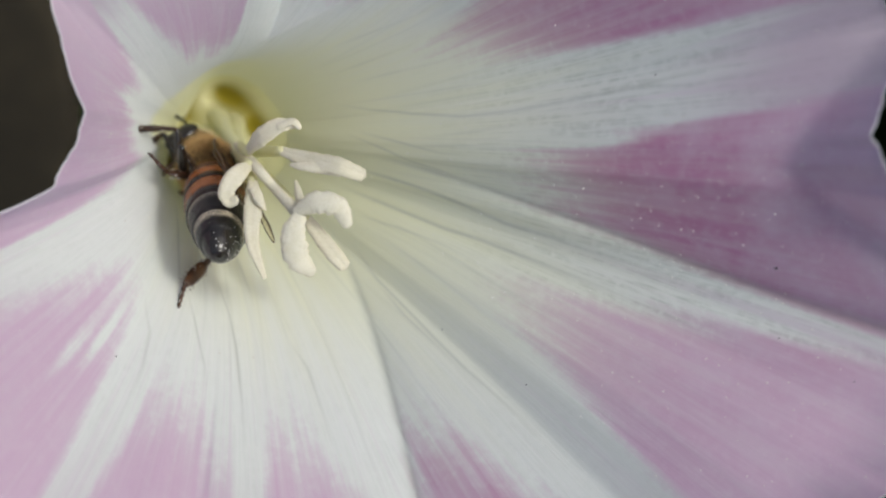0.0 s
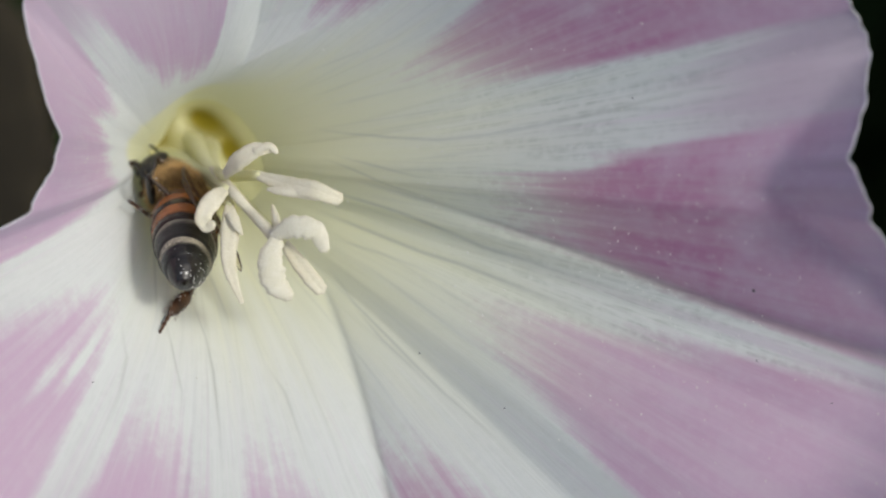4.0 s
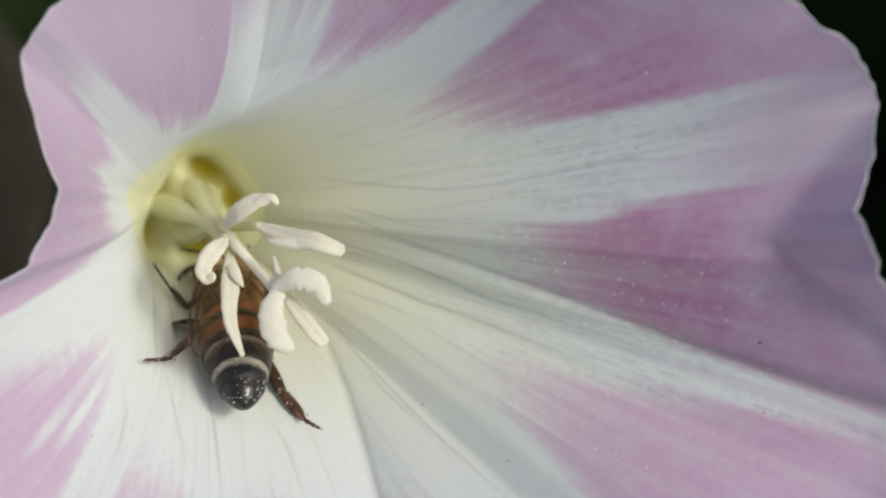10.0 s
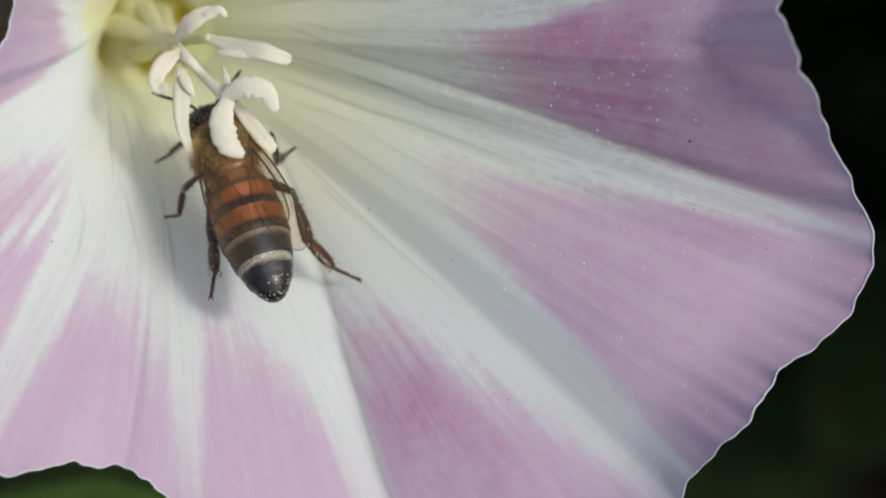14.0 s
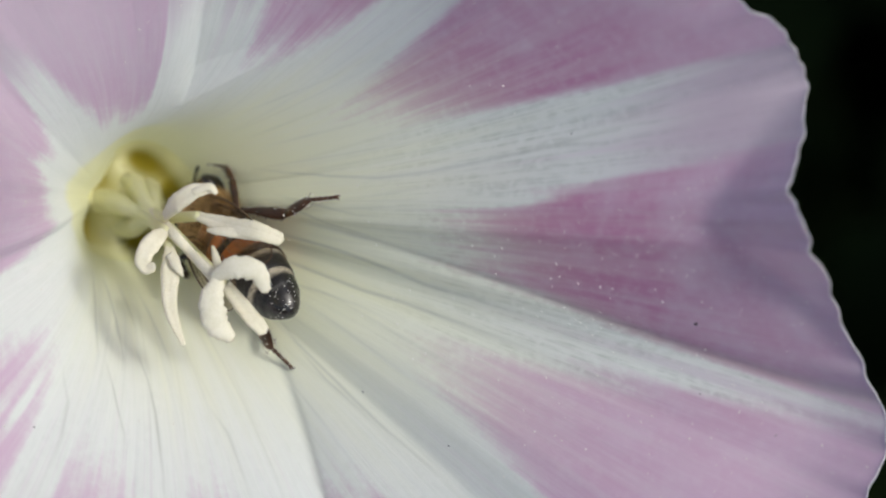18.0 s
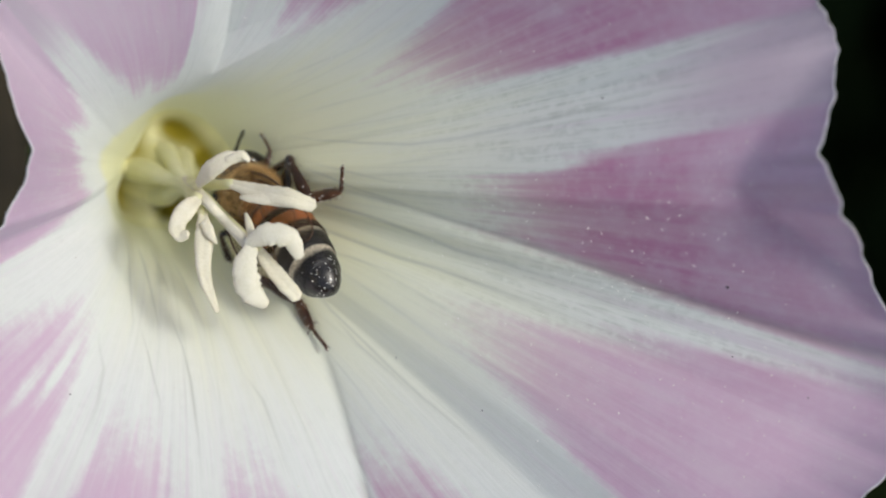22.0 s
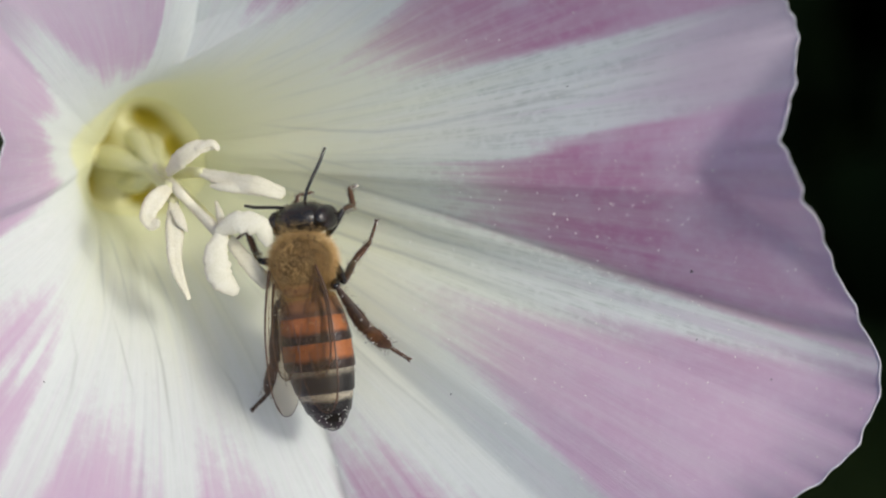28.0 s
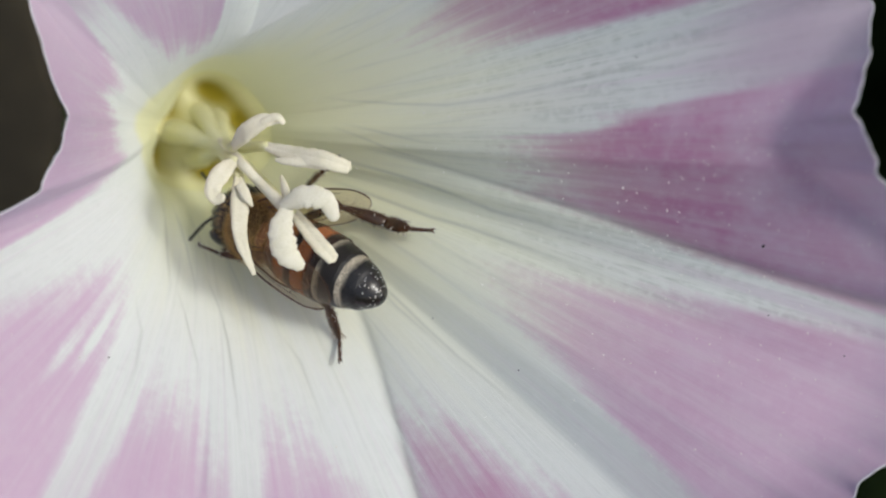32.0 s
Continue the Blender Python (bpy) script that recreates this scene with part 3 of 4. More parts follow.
    mesh.attributes.new("outward", "FLOAT", "POINT").data.foreach_set("value", outward)
    mesh.materials.append(THROAT)
    floor = new("tube_floor", mesh)
    floor.parent = flower
    floor["label"] = "yellow-green throat with nectar pits painted shade-dark"
    for q in range(5):
        t = 2 * math.pi * q / 5
        out = Vector(SIDE) * math.cos(t) + Vector(RISE) * math.sin(t)
        bm = tube([base - axis * 11 + out * 0.8, base - axis * 9.5 + out * 2.2, base - axis * 7.5 + out * 3.0, base - axis * 5 + out * 3.6], (0.6, 1.5, 1.2, 0.2), 8, 12, 0.25, out)
        part("sepal", bm, GREEN, flower)
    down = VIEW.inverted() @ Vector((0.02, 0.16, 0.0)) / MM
    foot = base - axis * 10
    behind = foot + Vector((4, -2, -12))
    bm = tube([foot, behind, behind + Vector((12, -8, -22)), behind.lerp(down, 0.3), behind.lerp(down, 0.7), down], (1.1, 1.0, 1.0, 1.0, 1.1, 1.4), 10, 50)
    part("stem", bm, GREEN, flower, "thin green stem")
    return flower


def build_stamens(flower):
    """Filaments, anthers, style and the two-lobed stigma that stand out of the throat."""
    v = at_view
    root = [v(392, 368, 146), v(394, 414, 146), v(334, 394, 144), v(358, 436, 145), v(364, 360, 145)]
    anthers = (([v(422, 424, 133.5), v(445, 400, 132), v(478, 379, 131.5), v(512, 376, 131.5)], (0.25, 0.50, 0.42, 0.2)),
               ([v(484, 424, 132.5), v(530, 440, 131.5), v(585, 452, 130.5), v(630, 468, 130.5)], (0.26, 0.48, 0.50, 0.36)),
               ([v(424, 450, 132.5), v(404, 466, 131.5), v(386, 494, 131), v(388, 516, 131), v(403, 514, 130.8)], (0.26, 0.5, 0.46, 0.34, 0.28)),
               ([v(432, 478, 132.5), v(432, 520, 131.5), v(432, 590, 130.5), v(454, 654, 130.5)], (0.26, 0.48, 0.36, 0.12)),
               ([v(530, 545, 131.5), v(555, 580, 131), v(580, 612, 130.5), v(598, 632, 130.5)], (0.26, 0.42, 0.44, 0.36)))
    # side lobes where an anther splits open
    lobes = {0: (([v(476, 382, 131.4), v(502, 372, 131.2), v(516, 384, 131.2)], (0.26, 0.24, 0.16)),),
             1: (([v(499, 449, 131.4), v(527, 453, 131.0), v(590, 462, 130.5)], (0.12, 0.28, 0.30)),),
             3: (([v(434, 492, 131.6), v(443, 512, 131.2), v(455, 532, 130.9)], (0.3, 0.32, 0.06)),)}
    for k, (line, thick) in enumerate(anthers):
        join = line[0]
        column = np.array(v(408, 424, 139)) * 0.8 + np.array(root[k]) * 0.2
        swell = np.array(root[k]) * 0.62 + column * 0.38
        foot = np.array(root[k]) - AXIS * 2.5
        bm = tube([tuple(foot), root[k], tuple(swell), tuple(column), join], (0.8, 0.72, 0.56, 0.42, 0.3), 16, 34, bumpy=0.05)
        stalk = part("filament", bm, FILAMENT, flower, "pale yellow filament")
        bm = tube(line, [1.12 * k for k in thick], 18, 60, 0.48, (0.1, 0.3, 1), 0.07, groove=0.45, ragged=0.12)
        for lobe, wide in lobes.get(k, ()):
            tube(lobe, wide, 14, 30, 0.5, (0.1, 0.3, 1), 0.07, bm=bm, ragged=0.1)
        part("anther", bm, ANTHER, flower, "cream anther dusted with pollen")
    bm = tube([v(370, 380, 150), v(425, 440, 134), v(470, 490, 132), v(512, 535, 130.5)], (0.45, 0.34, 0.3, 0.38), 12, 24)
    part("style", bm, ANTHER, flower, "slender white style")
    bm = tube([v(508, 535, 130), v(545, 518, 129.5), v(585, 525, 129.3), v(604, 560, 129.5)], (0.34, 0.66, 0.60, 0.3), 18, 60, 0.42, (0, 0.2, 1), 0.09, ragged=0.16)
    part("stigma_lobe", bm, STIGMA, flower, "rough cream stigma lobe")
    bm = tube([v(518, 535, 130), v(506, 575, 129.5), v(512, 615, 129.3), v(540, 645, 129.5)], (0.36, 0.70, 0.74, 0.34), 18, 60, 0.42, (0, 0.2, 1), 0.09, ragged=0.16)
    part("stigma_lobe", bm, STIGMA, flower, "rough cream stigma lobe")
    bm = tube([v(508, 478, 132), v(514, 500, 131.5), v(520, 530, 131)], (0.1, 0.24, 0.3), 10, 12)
    part("anther", bm, ANTHER, flower, "tip of the fifth anther")


flower = build_flower()
build_stamens(flower)


# ---- ground and background ----
def build_ground():
    bm = bmesh.new()
    n = 60
    xs = [math.copysign(abs(u) ** 3 * 60 + abs(u) * 0.6, u) for u in np.linspace(-1, 1, n)]
    grid = [[bm.verts.new((x / MM, (y + 0.2) / MM, (0.012 * noise.noise(Vector((x * 9, y * 9, 0)))) / MM)) for y in xs] for x in xs]
    for i in range(n - 1):
        for j in range(n - 1):
            bm.faces.new((grid[i][j], grid[i + 1][j], grid[i + 1][j + 1], grid[i][j + 1]))
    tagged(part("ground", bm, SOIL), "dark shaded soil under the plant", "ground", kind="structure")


def leaf_into(verts, faces, at, turn, size):
    """One pointed, cupped leaf of 8 triangles, in metres."""
    rows = ((0, 0), (0.25, 0.36), (0.55, 0.42), (0.82, 0.22), (1, 0))
    first = len(verts)
    for u, w in rows:
        for side in (-1, 0, 1):
            p = Vector((side * w * size, u * size, (0.16 * abs(side) * w - 0.25 * u * u) * size))
            verts.append(tuple(at + turn @ p))
    for k in range(4):
        for q in range(2):
            a = first + k * 3 + q
            faces.append((a, a + 1, a + 4, a + 3))


def thicket(name, label, count, low, high, size, seed):
    """Dense dark foliage: many separate leaves within a box."""
    rng = random.Random(seed)
    verts, faces = [], []
    centre = Vector([(a + b) / 2 for a, b in zip(low, high)])
    half = Vector([(b - a) / 2 for a, b in zip(low, high)])
    while len(verts) < count * 15:
        u = Vector((rng.uniform(-1, 1), rng.uniform(-1, 1), rng.uniform(0, 1)))
        edge = 0.8 + 0.35 * noise.noise(u * 2.3 + Vector((seed, 0, 0)))
        if u.length > edge:
            continue
        at = Vector((centre.x + u.x * half.x * 1.15, centre.y + u.y * half.y * 1.15, low[2] + u.z * (high[2] - low[2]) * 1.1))
        if len(verts) % 30 == 0:
            # a thin twig down to the ground
            foot, first = Vector((at.x + rng.uniform(-0.03, 0.03), at.y + rng.uniform(-0.03, 0.03), -0.01)), len(verts)
            verts += [tuple(at), tuple(foot + Vector((0.0015, 0, 0))), tuple(foot + Vector((-0.0015, 0.0012, 0))), tuple(foot + Vector((-0.0015, -0.0012, 0)))]
            faces += [(first, first + 1, first + 2), (first, first + 2, first + 3), (first, first + 3, first + 1)]
        turn = Euler((rng.uniform(-1.2, 0.6), rng.uniform(-0.8, 0.8), rng.uniform(0, 6.3))).to_matrix()
        leaf_into(verts, faces, at, turn, size * rng.uniform(0.6, 1.3))
    mesh = bpy.data.meshes.new(name)
    mesh.from_pydata(verts, [], faces)
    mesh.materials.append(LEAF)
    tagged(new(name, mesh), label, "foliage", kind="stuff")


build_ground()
thicket("undergrowth", "near-black green undergrowth behind the flower, deep shade in its colour", 3000, (-0.6, 0.04, 0.0), (0.7, 1.05, 0.15), 0.05, 5)
# added out of view, only to keep the sun off the background
thicket("shade_bush", "unseen green shrub added to shade the ground", 9000, (0.08, -0.10, 0.0), (1.05, 0.85, 0.82), 0.065, 6)


def build_leaf(outline, material, label, foot):
    """A leaf of the undergrowth on a thin stalk: its outline in the design space, the stalk's foot on the ground."""
    leaf = new("leaf")
    tagged(leaf, label, "leaf")
    bm = bmesh.new()
    ring = [bm.verts.new(Vector(p)) for p in outline]
    mid = bm.verts.new(sum((v.co for v in ring), Vector()) / len(ring) + Vector((0, 0, 0.8)))
    for k in range(len(ring)):
        bm.faces.new((ring[k], ring[(k + 1) % len(ring)], mid))
    bmesh.ops.subdivide_edges(bm, edges=bm.edges[:], cuts=3, use_grid_fill=True)
    bmesh.ops.solidify(bm, geom=bm.faces[:], thickness=0.25)
    part("blade", bm, material, leaf)
    start = Vector(outline[len(outline) // 2])
    end = VIEW.inverted() @ Vector(foot) / MM
    part("stalk", tube([start, start.lerp(end, 0.05) + Vector((0, -6, -4)), start.lerp(end, 0.6), end], (0.5, 0.6, 0.8, 1.0), 8, 30), material, leaf)
    leaf.matrix_world = VIEW


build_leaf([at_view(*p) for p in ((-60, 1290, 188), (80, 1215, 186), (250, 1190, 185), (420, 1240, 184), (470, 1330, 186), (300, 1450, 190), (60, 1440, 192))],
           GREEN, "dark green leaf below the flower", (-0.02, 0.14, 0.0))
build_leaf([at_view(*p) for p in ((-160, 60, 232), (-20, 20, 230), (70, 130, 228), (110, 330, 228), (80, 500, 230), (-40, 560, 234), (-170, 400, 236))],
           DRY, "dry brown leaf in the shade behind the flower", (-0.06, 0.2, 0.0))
SPECKS = (
    (349, 0.843), (341, 0.83), (18, 0.75), (339.5, 0.907), (226, 0.727), (305.5, 0.833),
    (312.5, 0.55), (315.5, 0.67),
)


def build_specks():
    """Dark specks and pale pollen dust that lie on the petals."""
    for k, (theta, s) in enumerate(SPECKS):
        size = 1.0 if k == 0 else 0.5
        p = petal_grid(np.array([theta]), np.array([s]))[0] + np.array((0, 0, 0.05))
        ob = part("dark_speck", blob((0, 0, 0), (0.10 * size, 0.075 * size, 0.06 * size), 10, 8, 0.3, 2), SPECK)
        ob.matrix_world = VIEW @ Matrix.Translation(Vector(p) * MM)
        tagged(ob, "tiny dark speck of dirt on the petal", "speck", "specks on the petals")
    rng = random.Random(11)
    bm = bmesh.new()
    for k in range(400):
        if k < 300:
            theta, s = rng.gauss(352, 17), min(0.99, rng.betavariate(5, 1.6))
        else:
            theta, s = rng.uniform(0, 360), rng.uniform(0.45, 0.98)
        p = Vector(petal_grid(np.array([theta]), np.array([s]))[0]) + Vector((0, 0, 0.03))
        r = 0.034 * rng.uniform(0.6, 1.6)
        made = bmesh.ops.create_icosphere(bm, subdivisions=1, radius=r)["verts"]
        for w in made:
            w.co += p
    dust = part("pollen_dust", bm, POLLEN)
    dust.matrix_world = VIEW
    tagged(dust, "white pollen grains scattered over the petals", "pollen", kind="stuff")


build_specks()


# ---- the bee ----
# its own space in mm: y forward, z up, x to its right side
def hairs(count, centre, size, length, seed, keep=None, lean=(0, -0.5, 0.0), thick=0.022):
    """Fur: thin three-sided spikes on a rounded body."""
    rng = random.Random(seed)
    verts, faces = [], []
    for k in range(count):
        d = Vector((rng.gauss(0, 1), rng.gauss(0, 1), rng.gauss(0, 1))).normalized()
        if keep and not keep(d):
            continue
        root = Vector(centre) + Vector((d.x * size[0], d.y * size[1], d.z * size[2]))
        out = (Vector((d.x / size[0], d.y / size[1], d.z / size[2])).normalized() + Vector(lean) + Vector((rng.gauss(0, 0.36), rng.gauss(0, 0.36), rng.gauss(0, 0.36)))).normalized()
        side = out.cross(Vector((0.3, 0.5, 0.8))).normalized()
        over = out.cross(side)
        n = len(verts)
        for a in (0, 2.1, 4.2):
            verts.append(root - out * 0.05 + side * (thick * math.cos(a)) + over * (thick * math.sin(a)))
        verts.append(root + out * length * rng.uniform(0.6, 1.25))
        faces += [(n, n + 1, n + 3), (n + 1, n + 2, n + 3), (n + 2, n, n + 3)]
    mesh = bpy.data.meshes.new("fur")
    mesh.from_pydata([tuple(v * MM) for v in verts], [], faces)
    return mesh


def fur(name, mesh, material, parent, label):
    mesh.materials.append(material)
    ob = new(name, mesh)
    ob.parent = parent
    ob["label"] = label
    return ob


# abdomen: y, half-width, half-height, middle's height
BELLY = np.array(((1.0, 0.9, 0.8, 0.0), (0.4, 1.62, 1.45, 0.05), (-0.8, 2.02, 1.78, 0.0), (-2.2, 2.15, 1.88, -0.1), (-3.6, 2.07, 1.8, -0.25), (-5.0, 1.75, 1.52, -0.45),
                  (-6.2, 1.34, 1.14, -0.62), (-6.9, 0.92, 0.80, -0.76), (-7.3, 0.52, 0.48, -0.84), (-7.5, 0.14, 0.14, -0.90)))


def belly(y):
    return [np.interp(-y, -BELLY[:, 0], BELLY[:, k]) for k in (1, 2, 3)]


def tergite(front, back, material, parent, label):
    """One plate of the abdomen, its hind edge a little proud of the next."""
    n, m = 36, 12
    verts, along = [], []
    for i in range(m + 1):
        u = i / m
        y = front + (back - front) * u
        w, h, z = belly(y)
        out = 0.02 + 0.07 * u - (0.10 if i == m else 0)
        for k in range(n):
            a = 2 * math.pi * k / n
            verts.append(((w + out) * math.cos(a) * MM, y * MM, (z + (h + out) * math.sin(a)) * MM))
            along.append(u)
    faces = [(i * n + k, i * n + (k + 1) % n, (i + 1) * n + (k + 1) % n, (i + 1) * n + k) for i in range(m) for k in range(n)]
    faces += [tuple(range(n)), tuple(reversed(range(m * n, m * n + n)))]
    mesh = bpy.data.meshes.new("tergite")
    mesh.from_pydata(verts, [], faces)
    mesh.attributes.new("along", "FLOAT", "POINT").data.foreach_set("value", along)
    mesh.polygons.foreach_set("use_smooth", [True] * (len(faces) - 2) + [False] * 2)
    mesh.materials.append(material)
    ob = new("tergite", mesh)
    ob.parent = parent
    ob["label"] = label
    return ob


def wing(name, sign, outline, veins, hinge, parent):
    """A clear wing in its own space, hinge at 0, pointing back; veins are thin rods on it."""
    bm = bmesh.new()
    line = glide(outline + outline[:1], 48)[:-1]
    top = [bm.verts.new((sign * x, y, 0.10 * math.sin(y * 0.9) + 0.05 * x)) for x, y, _ in line]
    face = bm.faces.new(top)
    bmesh.ops.triangulate(bm, faces=[face])
    bmesh.ops.subdivide_edges(bm, edges=bm.edges[:], cuts=1, use_grid_fill=True)
    ob = part(name, bm, WING, parent, "clear amber-tinted wing")
    ob.location = Vector(hinge) * MM
    for pts in [[(x, y) for x, y, _ in line[::3]] + [tuple(line[0][:2])]] + veins:
        bm = tube([(sign * x, y, 0.10 * math.sin(y * 0.9) + 0.05 * x + 0.01) for x, y in pts], [0.017 if len(pts) < 8 else 0.026] * len(pts), 5, 8 * len(pts) if len(pts) < 8 else 60)
        part("wing_vein", bm, WING_VEIN, ob)
    bm = tube([(sign * x, y, 0.10 * math.sin(y * 0.9) + 0.05 * x + 0.01) for x, y, _ in outline[:5]], (0.08, 0.075, 0.06, 0.045, 0.02), 6, 30)
    part("wing_vein", bm, WING_VEIN, ob, "thick brown leading vein")
    return ob


# lengths of a leg's four links in mm, and for each link its radii along it and how flat it is
LEG_LINKS = {"f": (1.9, 1.8, 1.2, 1.3), "m": (2.4, 2.6, 1.7, 1.7), "h": (2.8, 3.2, 2.3, 1.8)}
LEG_SHAPES = {
    "f": (((0.16, 0.25, 0.24, 0.16), 0.9), ((0.13, 0.19, 0.22, 0.17), 0.8), ((0.15, 0.17, 0.16, 0.11), 0.8)),
    "m": (((0.17, 0.27, 0.26, 0.17), 0.9), ((0.14, 0.21, 0.26, 0.20), 0.8), ((0.17, 0.22, 0.20, 0.13), 0.7)),
    "h": (((0.18, 0.30, 0.32, 0.20), 0.85), ((0.15, 0.27, 0.42, 0.40), 0.5), ((0.32, 0.45, 0.42, 0.20), 0.45)),
}
LEG_HIPS = {"f": (1.0, 3.9, -1.2), "m": (1.2, 2.4, -1.3), "h": (1.2, 1.2, -1.2)}
LEG_NAMES = {"f": "fore", "m": "middle", "h": "hind"}


def bristles(length, radius, flat, count, seed, parent):
    """Short hairs along a link that lean towards the foot."""
    rng = random.Random(seed)
    verts, faces = [], []
    for k in range(count):
        a, u = rng.uniform(0, 2 * math.pi), rng.random() ** 0.8
        d = Vector((math.cos(a), 0, math.sin(a) * flat))
        root = Vector((0, u * length, 0)) + d * radius * 0.9
        end = root + (d.normalized() + Vector((0, 0.9, 0))).normalized() * rng.uniform(0.18, 0.36)
        side = Vector((-math.sin(a), 0, math.cos(a))) * 0.013
        n = len(verts)
        verts += [tuple(v * MM) for v in (root + side, root - side, root + Vector((0, 0.03, 0)), end)]
        faces += [(n, n + 1, n + 3), (n + 1, n + 2, n + 3), (n + 2, n, n + 3)]
    mesh = bpy.data.meshes.new("bristles")
    mesh.from_pydata(verts, [], faces)
    fur("bristles", mesh, LEG_HAIR, parent, "golden brown bristles")


def grains(length, radius, count, seed, parent):
    """Pollen that clings to a link."""
    rng = random.Random(seed)
    bm = bmesh.new()
    for k in range(count):
        a, u = rng.uniform(0, 2 * math.pi), rng.random() ** 0.6
        p = Vector((math.cos(a) * radius * 1.05, u * length, math.sin(a) * radius * 0.6))
        for w in bmesh.ops.create_icosphere(bm, subdivisions=1, radius=rng.uniform(0.022, 0.055))["verts"]:
            w.co += p
    part("pollen_grains", bm, POLLEN, parent, "white pollen grains")


def leg(kind, sign, parent):
    """The four links of a leg, each along +y in its own space: thigh, shin, heel and the jointed foot with its claws."""
    links = []
    where = LEG_NAMES[kind]
    for k, (name, mat, label) in enumerate((("femur", BLACK, "black thigh"), ("tibia", LEG_BROWN, "dark brown shin"), ("basitarsus", HEEL_RED, "red-brown heel"))):
        radii, flat = LEG_SHAPES[kind][k]
        long = LEG_LINKS[kind][k]
        ob = part(name, tube([(0, long * u, 0.04 * math.sin(math.pi * u)) for u in (0, 0.33, 0.7, 1)], radii, 12, 16, flat), mat, parent, where + " leg's " + label)
        bristles(long, max(radii), flat, (50, 120, 110)[k] if kind == "h" else (40, 70, 50)[k], 31 * k + ord(kind) + sign, ob)
        if k:
            grains(long, max(radii), (10, 26)[k - 1] if kind == "h" else 10, 7 * k + ord(kind) + sign, ob)
        links.append(ob)
    long = LEG_LINKS[kind][3]
    thick = 0.15 if kind == "h" else 0.12
    bm = bmesh.new()
    for k in range(4):
        tube([(0, long * (0.02 + 0.2 * k), 0), (0, long * (0.1 + 0.2 * k), 0), (0, long * (0.21 + 0.2 * k), 0)], (thick * 0.55, thick * 0.8, thick * (1.05 - 0.1 * k)), 8, 6, bm=bm)
    tube([(0, long * 0.8, 0), (0, long * 0.94, 0.02)], (thick * 0.5, thick * 0.95), 8, 6, bm=bm)
    for side in (-1, 1):
        tube([(0, long * 0.92, 0), (side * 0.1, long * 1.0, 0.03), (side * 0.14, long * 1.05, -0.08)], (thick * 0.5, thick * 0.35, thick * 0.12), 6, 8, bm=bm)
    ob = part("tarsus", bm, FOOT_AMBER, parent, where + " leg's amber jointed foot with claws")
    grains(long, thick, 12, 5 + ord(kind) + sign, ob)
    links.append(ob)
    return kind, sign, links


LEG_HAIR = plain("leg_hair", (0.08, 0.05, 0.025), (0.20, 0.14, 0.07), 4000, 0.7, spec=0.2)
HEEL_RED = plain("heel_red", (0.024, 0.010, 0.005), (0.11, 0.043, 0.014), 1500, 0.32, 0.3, 0.00004)
LEG_BROWN = plain("leg_brown", (0.016, 0.008, 0.005), (0.07, 0.030, 0.011), 1500, 0.35, 0.3, 0.00004)
FOOT_AMBER = plain("foot_amber", (0.03, 0.015, 0.008), (0.11, 0.045, 0.017), 1500, 0.4, 0.3, 0.00004)


